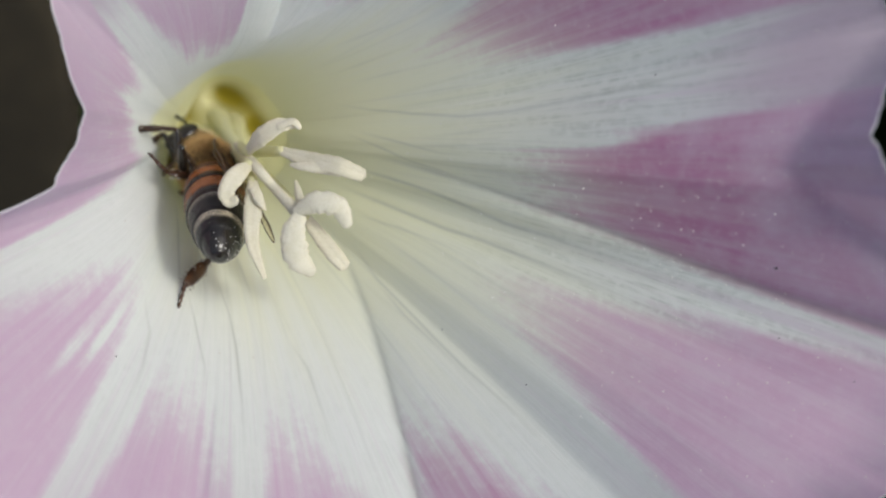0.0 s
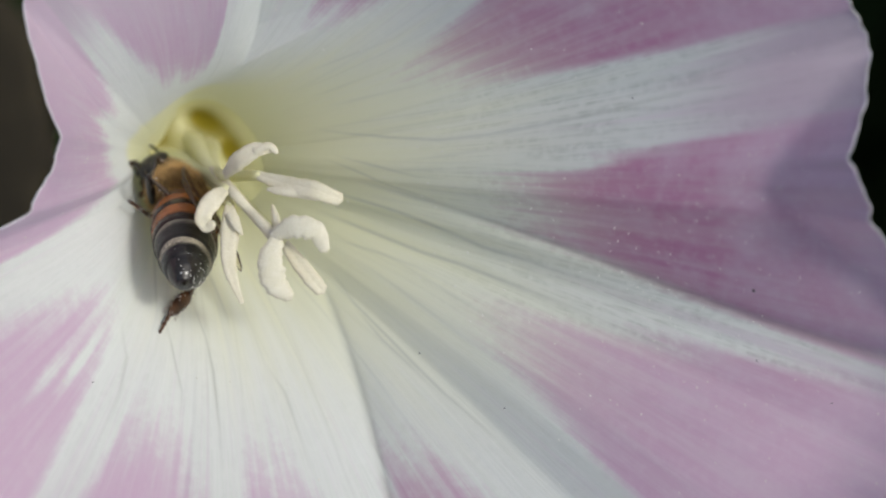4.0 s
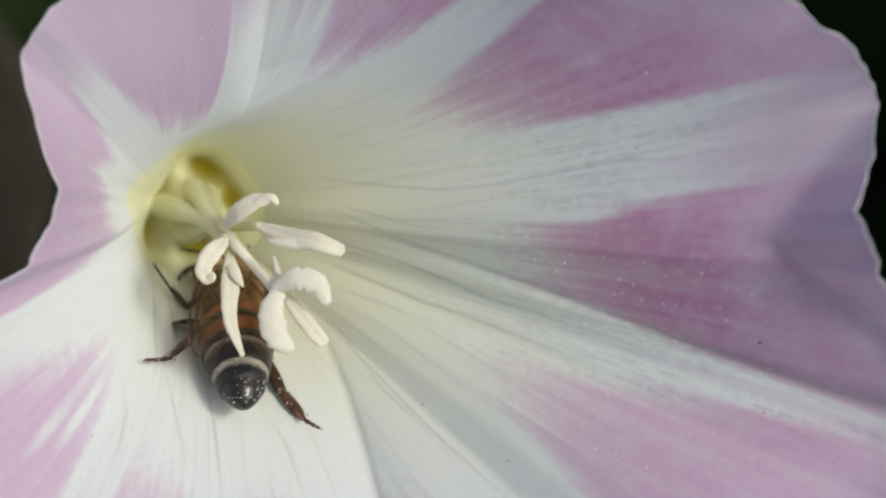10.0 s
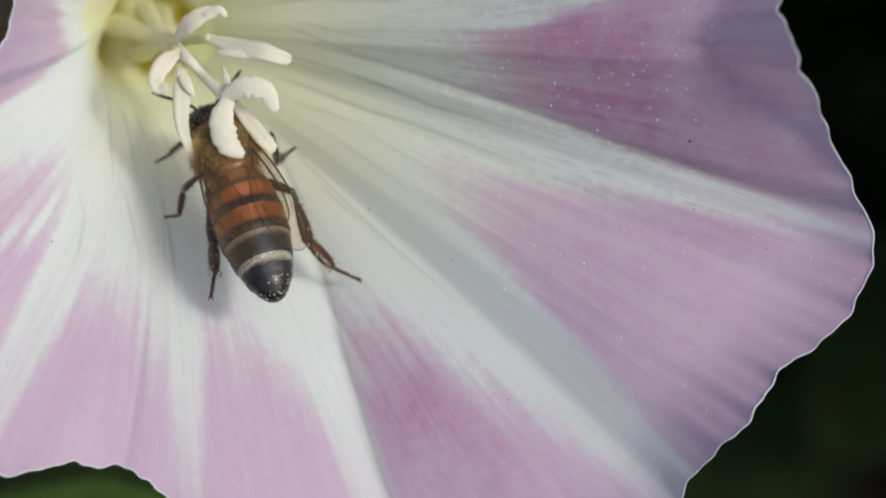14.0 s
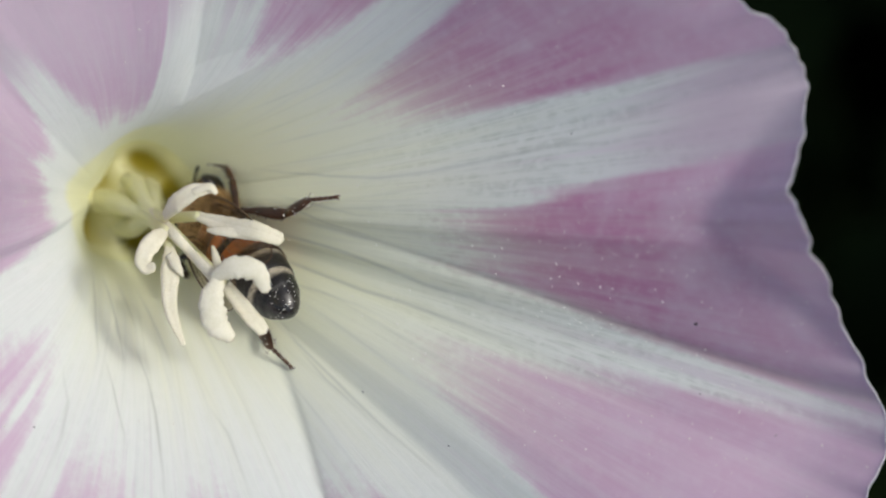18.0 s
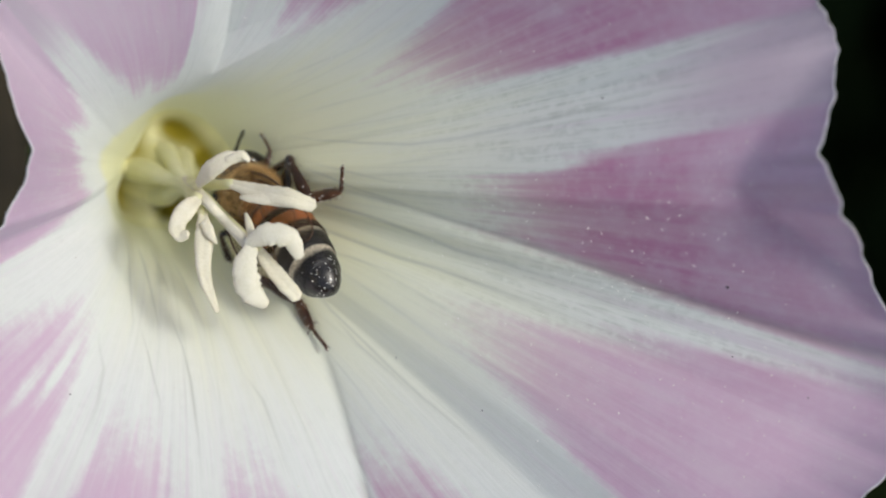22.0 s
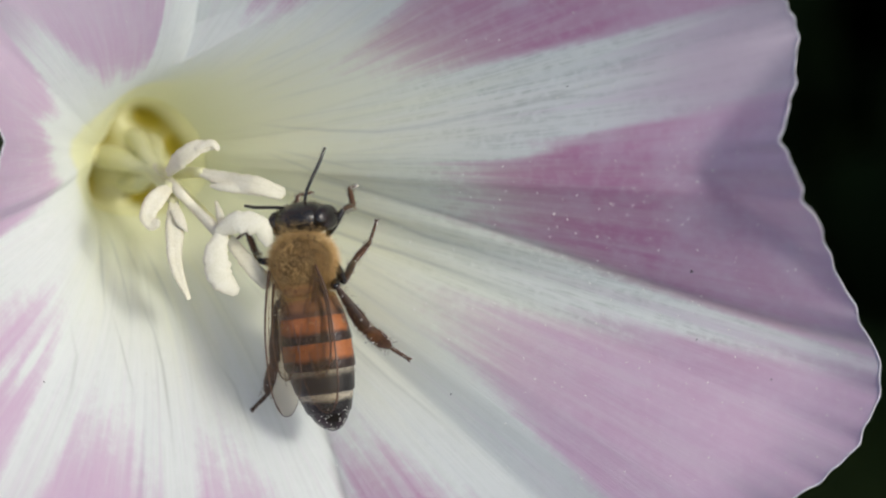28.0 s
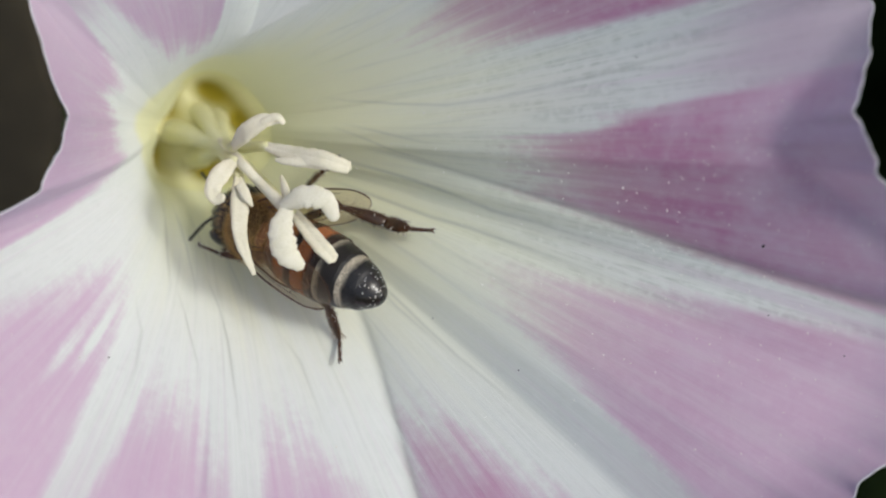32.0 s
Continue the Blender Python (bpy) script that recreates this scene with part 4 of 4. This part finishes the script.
def build_bee():
    bee, antennae = new("honey_bee"), []
    tagged(bee, "honey bee with amber and black banded abdomen, dusted with pollen", "bee")
    thorax = part("thorax", blob((0, 2.45, 0.15), (1.85, 1.95, 1.75), 32, 20, 0.04, 2), THORAX_SKIN, bee, "brown thorax under tan fur")
    fur("fur", hairs(9000, (0, 2.45, 0.15), (1.82, 1.92, 1.72), 0.58, 3, lambda d: d.z < 0.62, (0, -0.3, 0.1), 0.011), TAN_FUR, thorax, "short tan fur")
    fur("fur", hairs(9000, (0, 2.45, 0.15), (1.84, 1.94, 1.76), 0.32, 8, lambda d: d.z > 0.45, (0, -0.4, 0.0), 0.009), TAN_FUR, thorax, "sparse tan fur on the back")
    shield = part("scutellum", blob((0, 0.95, 1.2), (1.05, 0.5, 0.45), 18, 12, 0.05, 2), AMBER, bee, "brown shield behind the thorax")
    fur("fur", hairs(900, (0, 0.95, 1.2), (1.05, 0.5, 0.45), 0.38, 31, lambda d: d.z > -0.2, (0, -0.9, 0.1), 0.010), TAN_FUR, shield, "tan fur of the shield")
    head = part("head", blob((0, 5.05, -0.42), (1.8, 1.05, 1.55), 28, 18, 0.03, 2), BLACK, bee, "dark furry head")
    fur("fur", hairs(1100, (0, 5.05, -0.42), (1.75, 1.05, 1.55), 0.22, 5, lambda d: abs(d.x) < 0.75, (0, 0.1, 0.2), 0.013), DARK_FUR, head, "short brown fur")
    fur("fur", hairs(500, (0, 4.5, 0.3), (1.5, 0.6, 1.0), 0.45, 15, lambda d: d.z > 0.1, (0, -0.2, 0.3), 0.013), TAN_FUR, head, "tan fur of the nape")
    for sign in (-1, 1):
        part("compound_eye", blob((sign * 1.55, 5.0, -0.45), (0.55, 0.78, 1.2), 18, 14), EYE_BLACK, head, "glossy dark eye")
        bm = tube([(0, 0, 0), (sign * 0.2, 0.5, 0.3), (sign * 0.4, 1.0, 0.3)], (0.10, 0.10, 0.11), 7, 8)
        tube([(sign * 0.4, 1.0, 0.3), (sign * 0.75, 1.7, 0.1), (sign * 1.15, 2.5, -0.2), (sign * 1.45, 3.3, -0.5)], (0.10, 0.105, 0.105, 0.09), 7, 16, bm=bm)
        antenna = part("antenna", bm, BLACK, head, "dark elbowed feeler")
        antenna.location = Vector((sign * 0.4, 5.75, -0.2)) * MM
        antennae.append(antenna)
    for k in range(3):
        part("ocellus", blob(((k - 1) * 0.35, 4.95 + (0.2 if k == 1 else 0), 1.02), (0.13, 0.13, 0.1), 8, 6), EYE_BLACK, head)
    part("mandible", blob((0, 5.6, -1.6), (0.5, 0.35, 0.5), 12, 8), BROWN, head, "brown jaws")
    part("tongue", tube([(0, 5.6, -1.8), (0, 5.4, -2.5), (0, 4.8, -3.0)], (0.22, 0.18, 0.08), 8, 10), BROWN, head, "brown tongue")
    plates = ((0.85, -0.7, TAN_PLATE), (-0.6, -2.25, AMBER_BAND), (-2.15, -3.85, AMBER_BAND), (-3.75, -5.25, BLACK_BAND), (-5.15, -6.5, FELT_BAND))
    for k, (a, b, mat) in enumerate(plates):
        plate = tergite(a, b, mat, bee, "brown first abdomen plate under tan fur" if k == 0 else "amber abdomen plate with a dark hind band" if k < 3 else "black abdomen plate with a grey felt band")
        w, h, z = belly(a - 0.4)
        fur("fringe", hairs((1500, 240, 200, 300, 300)[k], (0, a - 0.35, z), (w + 0.03, 0.35, h + 0.03), (0.42, 0.24, 0.24, 0.24, 0.24)[k], 20 + k, lambda d: d.z > -0.3, (0, -1.2, 0.1), (0.011, 0.016, 0.016, 0.016, 0.016)[k]), TAN_FUR if k < 3 else PALE_FUR, plate, "fringe of fine pale hair")
    tip = tergite(-6.4, -7.5, BLACK, bee, "glossy black tip of the abdomen")
    rng = random.Random(9)
    bm = bmesh.new()
    for k in range(44):
        y, a = -7.35 + 1.3 * rng.random() ** 2, rng.uniform(0.1, 3.0)
        w, h, z = belly(y)
        for v in bmesh.ops.create_icosphere(bm, subdivisions=1, radius=rng.uniform(0.02, 0.042))["verts"]:
            v.co += Vector(((w + 0.1) * math.cos(a), y, z + (h + 0.1) * math.sin(a)))
    part("pollen_grains", bm, POLLEN, tip, "white pollen grains")
    part("petiole", blob((0, 0.9, 0.1), (1.1, 0.5, 1.0), 14, 10), BROWN, bee, "narrow waist")
    wings, legs = [], []
    fore = [(0.00, 0.00, 0), (0.41, -1.60, 0), (0.56, -3.99, 0), (0.41, -6.99, 0), (-0.15, -8.38, 0), (-0.97, -8.28, 0), (-1.66, -6.78, 0), (-1.72, -4.60, 0), (-1.05, -2.20, 0), (-0.30, -0.60, 0)]
    hind = [(0.00, 0.00, 0), (0.26, -1.50, 0), (0.26, -3.60, 0), (-0.15, -5.29, 0), (-0.75, -5.59, 0), (-1.20, -4.39, 0), (-1.05, -2.39, 0), (-0.38, -0.60, 0)]
    fore_veins = [[(0.03, -0.40), (0.26, -2.00), (0.30, -4.20), (0.22, -6.20)], [(-0.08, -0.60), (-0.38, -2.39), (-0.53, -3.99), (-0.67, -6.78)], [(-0.15, -0.70), (-0.83, -2.60), (-1.28, -4.60)],
                  [(0.30, -4.20), (-0.53, -3.99), (-1.28, -4.60)], [(0.26, -5.59), (-0.30, -5.89), (-1.05, -6.39)]]
    hind_veins = [[(0.00, -0.40), (-0.15, -2.20), (-0.38, -4.60)], [(-0.15, -0.60), (-0.67, -2.39), (-0.97, -3.79)]]
    for sign in (-1, 1):
        wings.append(wing("forewing", sign, fore, fore_veins, (sign * 1.55, 2.3, 1.55), bee))
        wings.append(wing("hindwing", sign, hind, hind_veins, (sign * 1.5, 1.5, 1.35), bee))
        legs += [leg(kind, sign, bee) for kind in "fmh"]
    return bee, wings, legs, antennae


PALE_FUR = plain("pale_fur", (0.19, 0.16, 0.11), (0.30, 0.25, 0.18), 5000, 0.85, 0.3, spec=0.15)
bee, wings, legs, antennae = build_bee()


BEE = (
    (0, -0.01448, 0.00756, 0.33851, -41.23, 58.76, -21.45), (1, -0.01434, 0.00647, 0.33954, -39.98, 57.91, -20.55), (2, -0.0142, 0.00534, 0.34062, -39.72, 57.82, -20.74),
    (3, -0.01459, 0.00648, 0.33937, -40.82, 57.82, -22.21), (4, -0.01498, 0.00763, 0.33812, -41.48, 57.51, -23.19), (4.5, -0.01471, 0.00772, 0.33785, -41.19, 57.85, -22.77),
    (6.5, -0.0142, 0.00456, 0.3379, -20.85, 30.3, 1.58), (7, -0.01294, 0.00555, 0.33734, -19.78, 10.06, 9.21), (8, -0.01243, 0.00562, 0.33655, -16.68, 10.83, 6.85),
    (9, -0.01187, 0.00627, 0.33488, -10.65, 3.53, 10.98), (10, -0.01204, 0.00595, 0.33524, -13.99, 0.66, 9.33), (10.7, -0.00987, 0.00377, 0.33596, -6.65, -5.22, 18.79),
    (11, -0.00929, 0.00422, 0.33603, -6.73, -9.24, 16.34), (11.5, -0.00857, 0.00053, 0.33579, -2.5, 0.07, 16.88), (12, -0.00629, -0.0014, 0.33605, 11.07, -10.57, 40.25),
    (12.5, -0.00666, -0.00362, 0.33609, -2.59, -2.72, 36.28), (13, -0.00585, -0.00506, 0.33807, 12.41, 4.34, 11.63), (13.7, -0.00719, -0.00543, 0.33952, 4.47, 2.98, 19.09),
    (14, -0.00816, -0.00225, 0.3395, 8.05, -0.33, 19.53), (14.3, -0.0096, 0.00068, 0.33941, -3.79, -1.36, 14.43), (15, -0.00864, 0.00397, 0.33746, -5.25, -16.9, 9.6),
    (15.3, -0.00837, 0.00715, 0.33679, 7.13, -39.31, 14.8), (15.5, -0.00679, 0.00807, 0.33742, -9.68, -39.31, 18.97), (17.5, -0.00845, 0.00875, 0.33849, -20.23, -38.59, 39.5),
    (18, -0.00855, 0.00912, 0.33762, -16.05, -39.51, 38.56), (19, -0.00826, 0.00847, 0.33781, -23.91, -43.72, 53.52), (20, -0.00891, 0.00686, 0.3387, -28.81, -38.92, 48.21),
    (21, -0.00869, 0.00684, 0.33923, -19.85, -41.71, 45.98), (22, -0.00796, 0.00751, 0.33861, -15.76, -38.97, 37.69), (23, -0.00737, 0.00859, 0.33832, -6.12, -44.42, 42.25),
    (24, -0.00761, 0.00794, 0.33915, -11.01, -42.46, 40.86), (25, -0.00821, 0.00811, 0.33827, -4.31, -43.06, 36.27), (25.5, -0.00751, 0.0067, 0.33769, 4.34, -43.63, 35.02),
    (27.5, -0.00394, 0.00152, 0.34038, 32.39, -29, -7.17), (28, -0.00352, -0.00175, 0.34051, 42.79, -24.47, -13.79), (28.4, -0.0038, -0.00182, 0.3417, 26.75, -25.86, -12.42),
    (28.7, -0.00381, -0.00241, 0.3421, 20.19, -30.01, -4.8), (29, -0.0034, -0.00215, 0.34271, 26.12, -29.92, -6.28), (29.3, -0.00312, -0.002, 0.34212, 25.83, -29.43, -6.25),
    (29.6, -0.00348, -0.0018, 0.34125, 27.45, -29.82, -5.6), (29.9, -0.00296, -0.00145, 0.34075, 29.32, -29.13, -6.91), (30.2, -0.00308, -0.00065, 0.33973, 24.97, -31.69, -1.98),
    (30.5, -0.00328, 0.00035, 0.33874, 25.5, -34.37, 3.45), (30.8, -0.00429, 0.00203, 0.33813, 28.23, -24.85, 12.35), (31, -0.00489, 0.00238, 0.33825, 15.57, -27.64, 19.92),
    (31.1, -0.00441, 0.00263, 0.33831, 9.14, -28.62, 22.44), (31.4, -0.00454, 0.00277, 0.33963, 6.91, -27.54, 19.25), (31.7, -0.00721, 0.00344, 0.33855, -3.07, -31.67, 33.54),
    (32, -0.00901, 0.00312, 0.33792, -13.2, -34.14, 54.48),
)


def motions():
    walk(bee, [(t, pose(x, y, z, rx, ry, rz)) for t, x, y, z, rx, ry, rz in BEE])
    for k, ob in enumerate(wings):
        sign = -1 if k < 2 else 1
        rows = []
        for t, left, right in SPREAD:
            a = (left if sign < 0 else right) * (1.0 if k % 2 == 0 else 1.15)
            rows.append((t, pose(*ob.location, -3, sign * 6, sign * a)))
        walk(ob, rows)
    for k, ob in enumerate(antennae):
        walk(ob, [(row[0], pose(*ob.location, 0, 0, row[1 + k] * (1 - 2 * k))) for row in FEELERS])
    for kind, sign, links in legs:
        step(kind, sign, links)


def step(kind, sign, links):
    """Swings a leg's links from joint to joint along its table of bearings."""
    table = np.array(STEPS["LR"[sign > 0] + kind], float)
    rows = [[] for _ in links]
    for t in np.arange(0, 32.01, 0.25):
        angles = np.radians([np.interp(t, table[:, 0], table[:, 1 + q]) for q in range(8)])
        joint = Vector(LEG_HIPS[kind])
        joint.x *= sign
        for k in range(4):
            out, rise = angles[2 * k:2 * k + 2]
            way = Vector((sign * math.sin(out) * math.cos(rise), math.cos(out) * math.cos(rise), math.sin(rise)))
            side = way.cross(Vector((0.15 * sign, 0.25, 1.0))).normalized()
            turn = Matrix((side, way, side.cross(way))).transposed().to_4x4()
            rows[k].append((float(t), Matrix.Translation(joint * MM) @ turn))
            joint = joint + way * LEG_LINKS[kind][k]
    for ob, keys in zip(links, rows):
        walk(ob, keys)


# bearings of each leg's four links in the bee's space, in degrees: outwards from straight ahead, and upwards
STEPS = {
    "Lf": (
        (0, 42, -3, -52, -80, -14, -14, -65, -81), (2, 42, -3, -52, -80, -14, -14, -65, -81), (4, 42, -3, -52, -80, -14, -14, -65, -81), (7, 42, -3, -52, -80, -14, -14, -65, -81),
        (8, -15, 58, 79, -13, 50, -65, 4, -62), (9, 3, 11, 115, 17, 153, 6, 28, -74), (10, 6, 56, 45, -28, 149, 10, 27, -59), (11, 42, -3, -52, -80, -14, -14, -65, -81),
        (12, 42, -3, -52, -80, -14, -14, -65, -81), (13, 80, -4, -200, -67, -149, -84, -40, -89), (14, 20, -30, -322, -61, -304, -65, 64, -50), (15, 42, -3, -412, -80, -374, -14, -65, -81),
        (18, 42, -3, -412, -80, -374, -14, -65, -81), (19, 42, -3, -412, -80, -374, -14, -65, -81), (20, 42, -3, -412, -80, -374, -14, -65, -81), (21, 42, -3, -412, -80, -374, -14, -65, -81),
        (22, 42, -3, -412, -80, -374, -14, -65, -81), (23, 42, -3, -412, -80, -374, -14, -65, -81), (24, 42, -3, -412, -80, -374, -14, -65, -81), (25, 42, -3, -412, -80, -374, -14, -65, -81),
        (28, 42, -3, -412, -80, -374, -14, -65, -81), (29, 42, -3, -412, -80, -374, -14, -65, -81), (30, 42, -3, -412, -80, -374, -14, -65, -81), (31, 42, -3, -412, -80, -374, -14, -65, -81),
        (32, 42, -3, -412, -80, -374, -14, -65, -81),
    ),
    "Lm": (
        (0, 73, 31, 73, -57, 25, -14, 107, -31), (2, 73, 31, 73, -57, 25, -14, 107, -31), (4, 39, 38, -78, 8, 39, -9, -11, -38), (7, 95, 31, -61, -38, 60, 37, 48, 13),
        (8, 105, 53, -32, -63, 66, 35, 46, 10), (9, 190, 39, 80, -3, 34, 36, 24, 40), (10, 260, 71, 100, -30, 44, 38, 38, 41), (11, 147, -11, 48, 30, 83, 30, 22, 12),
        (12, 131, 28, 24, 8, 36, 8, 20, 8), (13, 131, -15, 35, -34, 45, -40, 27, -16), (14, 150, 55, 54, -63, 146, -50, 38, -48), (15, 24, 48, 116, -29, 46, -13, 47, -12),
        (18, 73, 31, 73, -57, 25, -14, 107, -31), (19, 73, 31, 73, -57, 25, -14, 107, -31), (20, 73, 31, 73, -57, 25, -14, 107, -31), (21, 73, 31, 73, -57, 25, -14, 107, -31),
        (22, 73, 31, 73, -57, 25, -14, 107, -31), (23, 73, 31, 73, -57, 25, -14, 107, -31), (24, 73, 31, 73, -57, 25, -14, 107, -31), (25, 73, 31, 73, -57, 25, -14, 107, -31),
        (28, 73, 31, 73, -57, 25, -14, 107, -31), (29, 73, 31, 73, -57, 25, -14, 107, -31), (30, 73, 31, 73, -57, 25, -14, 107, -31), (31, 73, 31, 73, -57, 25, -14, 107, -31),
        (32, 190, 23, 25, 1, 21, 25, 5, 9),
    ),
    "Lh": (
        (0, 116, 25, -69, -8, 114, -33, 93, -5), (2, -18, 54, -76, -38, 118, -43, 128, -1), (4, 119, 23, -100, 10, 37, -63, 99, -12), (7, 91, 11, -130, 10, 98, -31, 134, 0),
        (8, 96, 17, -143, 3, 106, -47, 134, 6), (9, 107, 29, -156, 34, 117, -29, 117, -17), (10, 114, 22, -153, 23, 116, -28, 124, 27), (11, 139, 16, -183, 1, 156, -38, 148, -34),
        (12, 128, 51, -206, -18, 146, -38, 140, -51), (13, 145, -2, -135, -38, 128, -70, 141, 55), (14, 158, 50, -191, -59, 159, -63, 155, 5), (15, 84, 35, -171, -31, 136, -28, 150, 9),
        (18, 170, 7, -205, -36, 175, 7, 164, -54), (19, 161, 18, -186, -41, 152, -20, 144, 22), (20, 123, 9, -172, -50, 128, -36, 156, -7), (21, 137, -6, -154, -50, 143, -25, 154, 3),
        (22, 127, 5, -169, -50, 163, -17, 176, -11), (23, 161, 14, -209, -14, 158, -7, 108, -48), (24, 144, 0, -199, -37, 164, -3, 157, 5), (25, 147, 13, -183, -26, 172, -6, 129, -47),
        (28, 115, -19, -185, 7, 152, -8, 120, -17), (29, 129, -7, -195, -12, 130, -21, 94, -29), (30, 138, 42, -200, -11, 132, -24, 99, -33), (31, 175, 25, -208, -16, 120, -1, 93, -31),
        (32, 176, 27, -207, -59, 120, -37, 140, 21),
    ),
    "Rf": (
        (0, 42, -3, -52, -80, -14, -14, -65, -81), (2, 42, -3, -52, -80, -14, -14, -65, -81), (4, 42, -3, -52, -80, -14, -14, -65, -81), (7, 42, -3, -52, -80, -14, -14, -65, -81),
        (8, 42, -3, -52, -80, -14, -14, -65, -81), (9, 42, -3, -52, -80, -14, -14, -65, -81), (10, 42, -3, -52, -80, -14, -14, -65, -81), (11, 42, -3, -52, -80, -14, -14, -65, -81),
        (12, 42, -3, -52, -80, -14, -14, -65, -81), (13, 36, -28, -209, -37, -161, -39, -148, -80), (14, 42, -3, -52, -80, -14, -14, -65, -81), (15, 42, -3, -52, -80, -14, -14, -65, -81),
        (18, 42, -3, -52, -80, -14, -14, -65, -81), (19, 42, -3, -52, -80, -14, -14, -65, -81), (20, 42, -3, -52, -80, -14, -14, -65, -81), (21, 42, -3, -52, -80, -14, -14, -65, -81),
        (22, 42, -3, -52, -80, -14, -14, -65, -81), (23, 42, -3, -52, -80, -14, -14, -65, -81), (24, 42, -3, -52, -80, -14, -14, -65, -81), (25, 42, -3, -52, -80, -14, -14, -65, -81),
        (28, 42, -3, -52, -80, -14, -14, -65, -81), (29, -2, -43, -42, -44, -22, -11, -20, -4), (30, 42, -3, -52, -80, -14, -14, -65, -81), (31, 42, -3, -52, -80, -14, -14, -65, -81),
        (32, 42, -3, -52, -80, -14, -14, -65, -81),
    ),
    "Rm": (
        (0, 73, 31, 73, -57, 25, -14, 107, -31), (2, 73, 31, 73, -57, 25, -14, 107, -31), (4, 73, 31, 73, -57, 25, -14, 107, -31), (7, 73, 31, 73, -57, 25, -14, 107, -31),
        (8, 73, 31, 73, -57, 25, -14, 107, -31), (9, 73, 31, 73, -57, 25, -14, 107, -31), (10, 73, 31, 73, -57, 25, -14, 107, -31), (11, 36, 39, 179, 8, 35, -10, 25, -24),
        (12, 72, 19, 193, -21, 61, -21, 51, 11), (13, 73, 31, 73, -57, 25, -14, 107, -31), (14, 71, 26, 177, -76, 41, -38, 45, -39), (15, 73, 31, 73, -57, 25, -14, 107, -31),
        (18, 161, 41, 28, 4, 1, -13, -24, -1), (19, 137, -13, -26, 20, 76, 10, 11, 17), (20, 96, 26, -24, -27, 74, 17, 6, 11), (21, 87, 26, -37, -38, 76, 2, 3, 10),
        (22, 89, 19, -59, -3, 68, 11, 7, 0), (23, 73, 6, -107, 21, 57, -25, 0, -11), (24, 65, 23, -101, -15, 67, -5, 3, -7), (25, 113, 26, -40, -22, 61, 8, 35, 20),
        (28, 134, 38, -25, -62, 31, -45, 5, -39), (29, 166, 4, -6, -59, -42, -39, -80, -48), (30, 155, 19, -18, -59, -57, -46, -83, -48), (31, 126, 16, 22, -25, 93, 56, 24, -6),
        (32, 105, -2, 43, -52, 128, 14, 53, -47),
    ),
    "Rh": (
        (0, 152, 25, 161, -63, -162, -37, 148, -43), (2, 114, 30, 124, -74, -168, -37, 180, -40), (4, 163, 31, 135, -47, -163, -35, 166, -48), (7, 125, 12, 183, -32, -224, -42, 133, -40),
        (8, 144, 14, 191, -43, -192, -38, 158, -22), (9, 168, 8, 153, -17, -225, -13, 127, -23), (10, 173, -2, 164, -26, -213, -24, 121, -24), (11, 164, 10, 199, -46, -173, -4, 162, 29),
        (12, 107, 28, 157, -32, -217, -19, 151, -22), (13, 148, 57, 145, -43, -251, -26, 102, -10), (14, 131, -1, 176, -45, -208, -22, 126, -21), (15, 148, -4, 205, -34, -163, -42, 163, -25),
        (18, 142, 49, 148, -13, -234, 6, 135, -18), (19, 162, -8, 167, 23, -226, -12, 114, -20), (20, 148, -9, 168, 16, -223, -20, 120, -2), (21, 125, 16, 190, -19, -226, -44, 88, 16),
        (22, 66, 25, 200, -15, -230, -14, 92, 39), (23, 130, 23, 190, 16, -214, -37, 117, 20), (24, 121, 20, 203, -4, -227, -40, 119, 21), (25, 120, 20, 186, 8, -238, -34, 132, 14),
        (28, 101, 60, 166, -31, -199, -53, 154, -55), (29, 138, 31, 186, -52, -181, -60, 133, 23), (30, 131, 58, 183, -45, -194, -56, 159, -66), (31, 133, -7, 188, -10, -183, -9, 167, -6),
        (32, 122, -21, 170, -32, -188, 14, 160, 1),
    ),
}

# how far the left and the right wings stand out, in degrees
SPREAD = ((0, 4, 4), (9, 3, 5), (11, 8, 8), (12, 2, 18), (12.6, 4, 12), (13, 10, 1), (14, 3, 6), (15.5, 4, 6), (25, 3, 4), (27.5, 2, 2), (29.5, 2, 2), (30.4, 4, 5), (31, 0, 23), (31.4, 2, 20), (32, 4, 24))
# how far the left and the right feeler swing out, in degrees
FEELERS = ((0, -12, -12), (4.5, -12, -12), (7, 5, 5), (13, 15, 20), (27, 40, 5), (28.5, 62, 0), (29, 40, 60), (29.5, 45, 35), (30, 25, 5), (30.5, 20, -20), (31, 55, -40), (32, 30, -10))
motions()
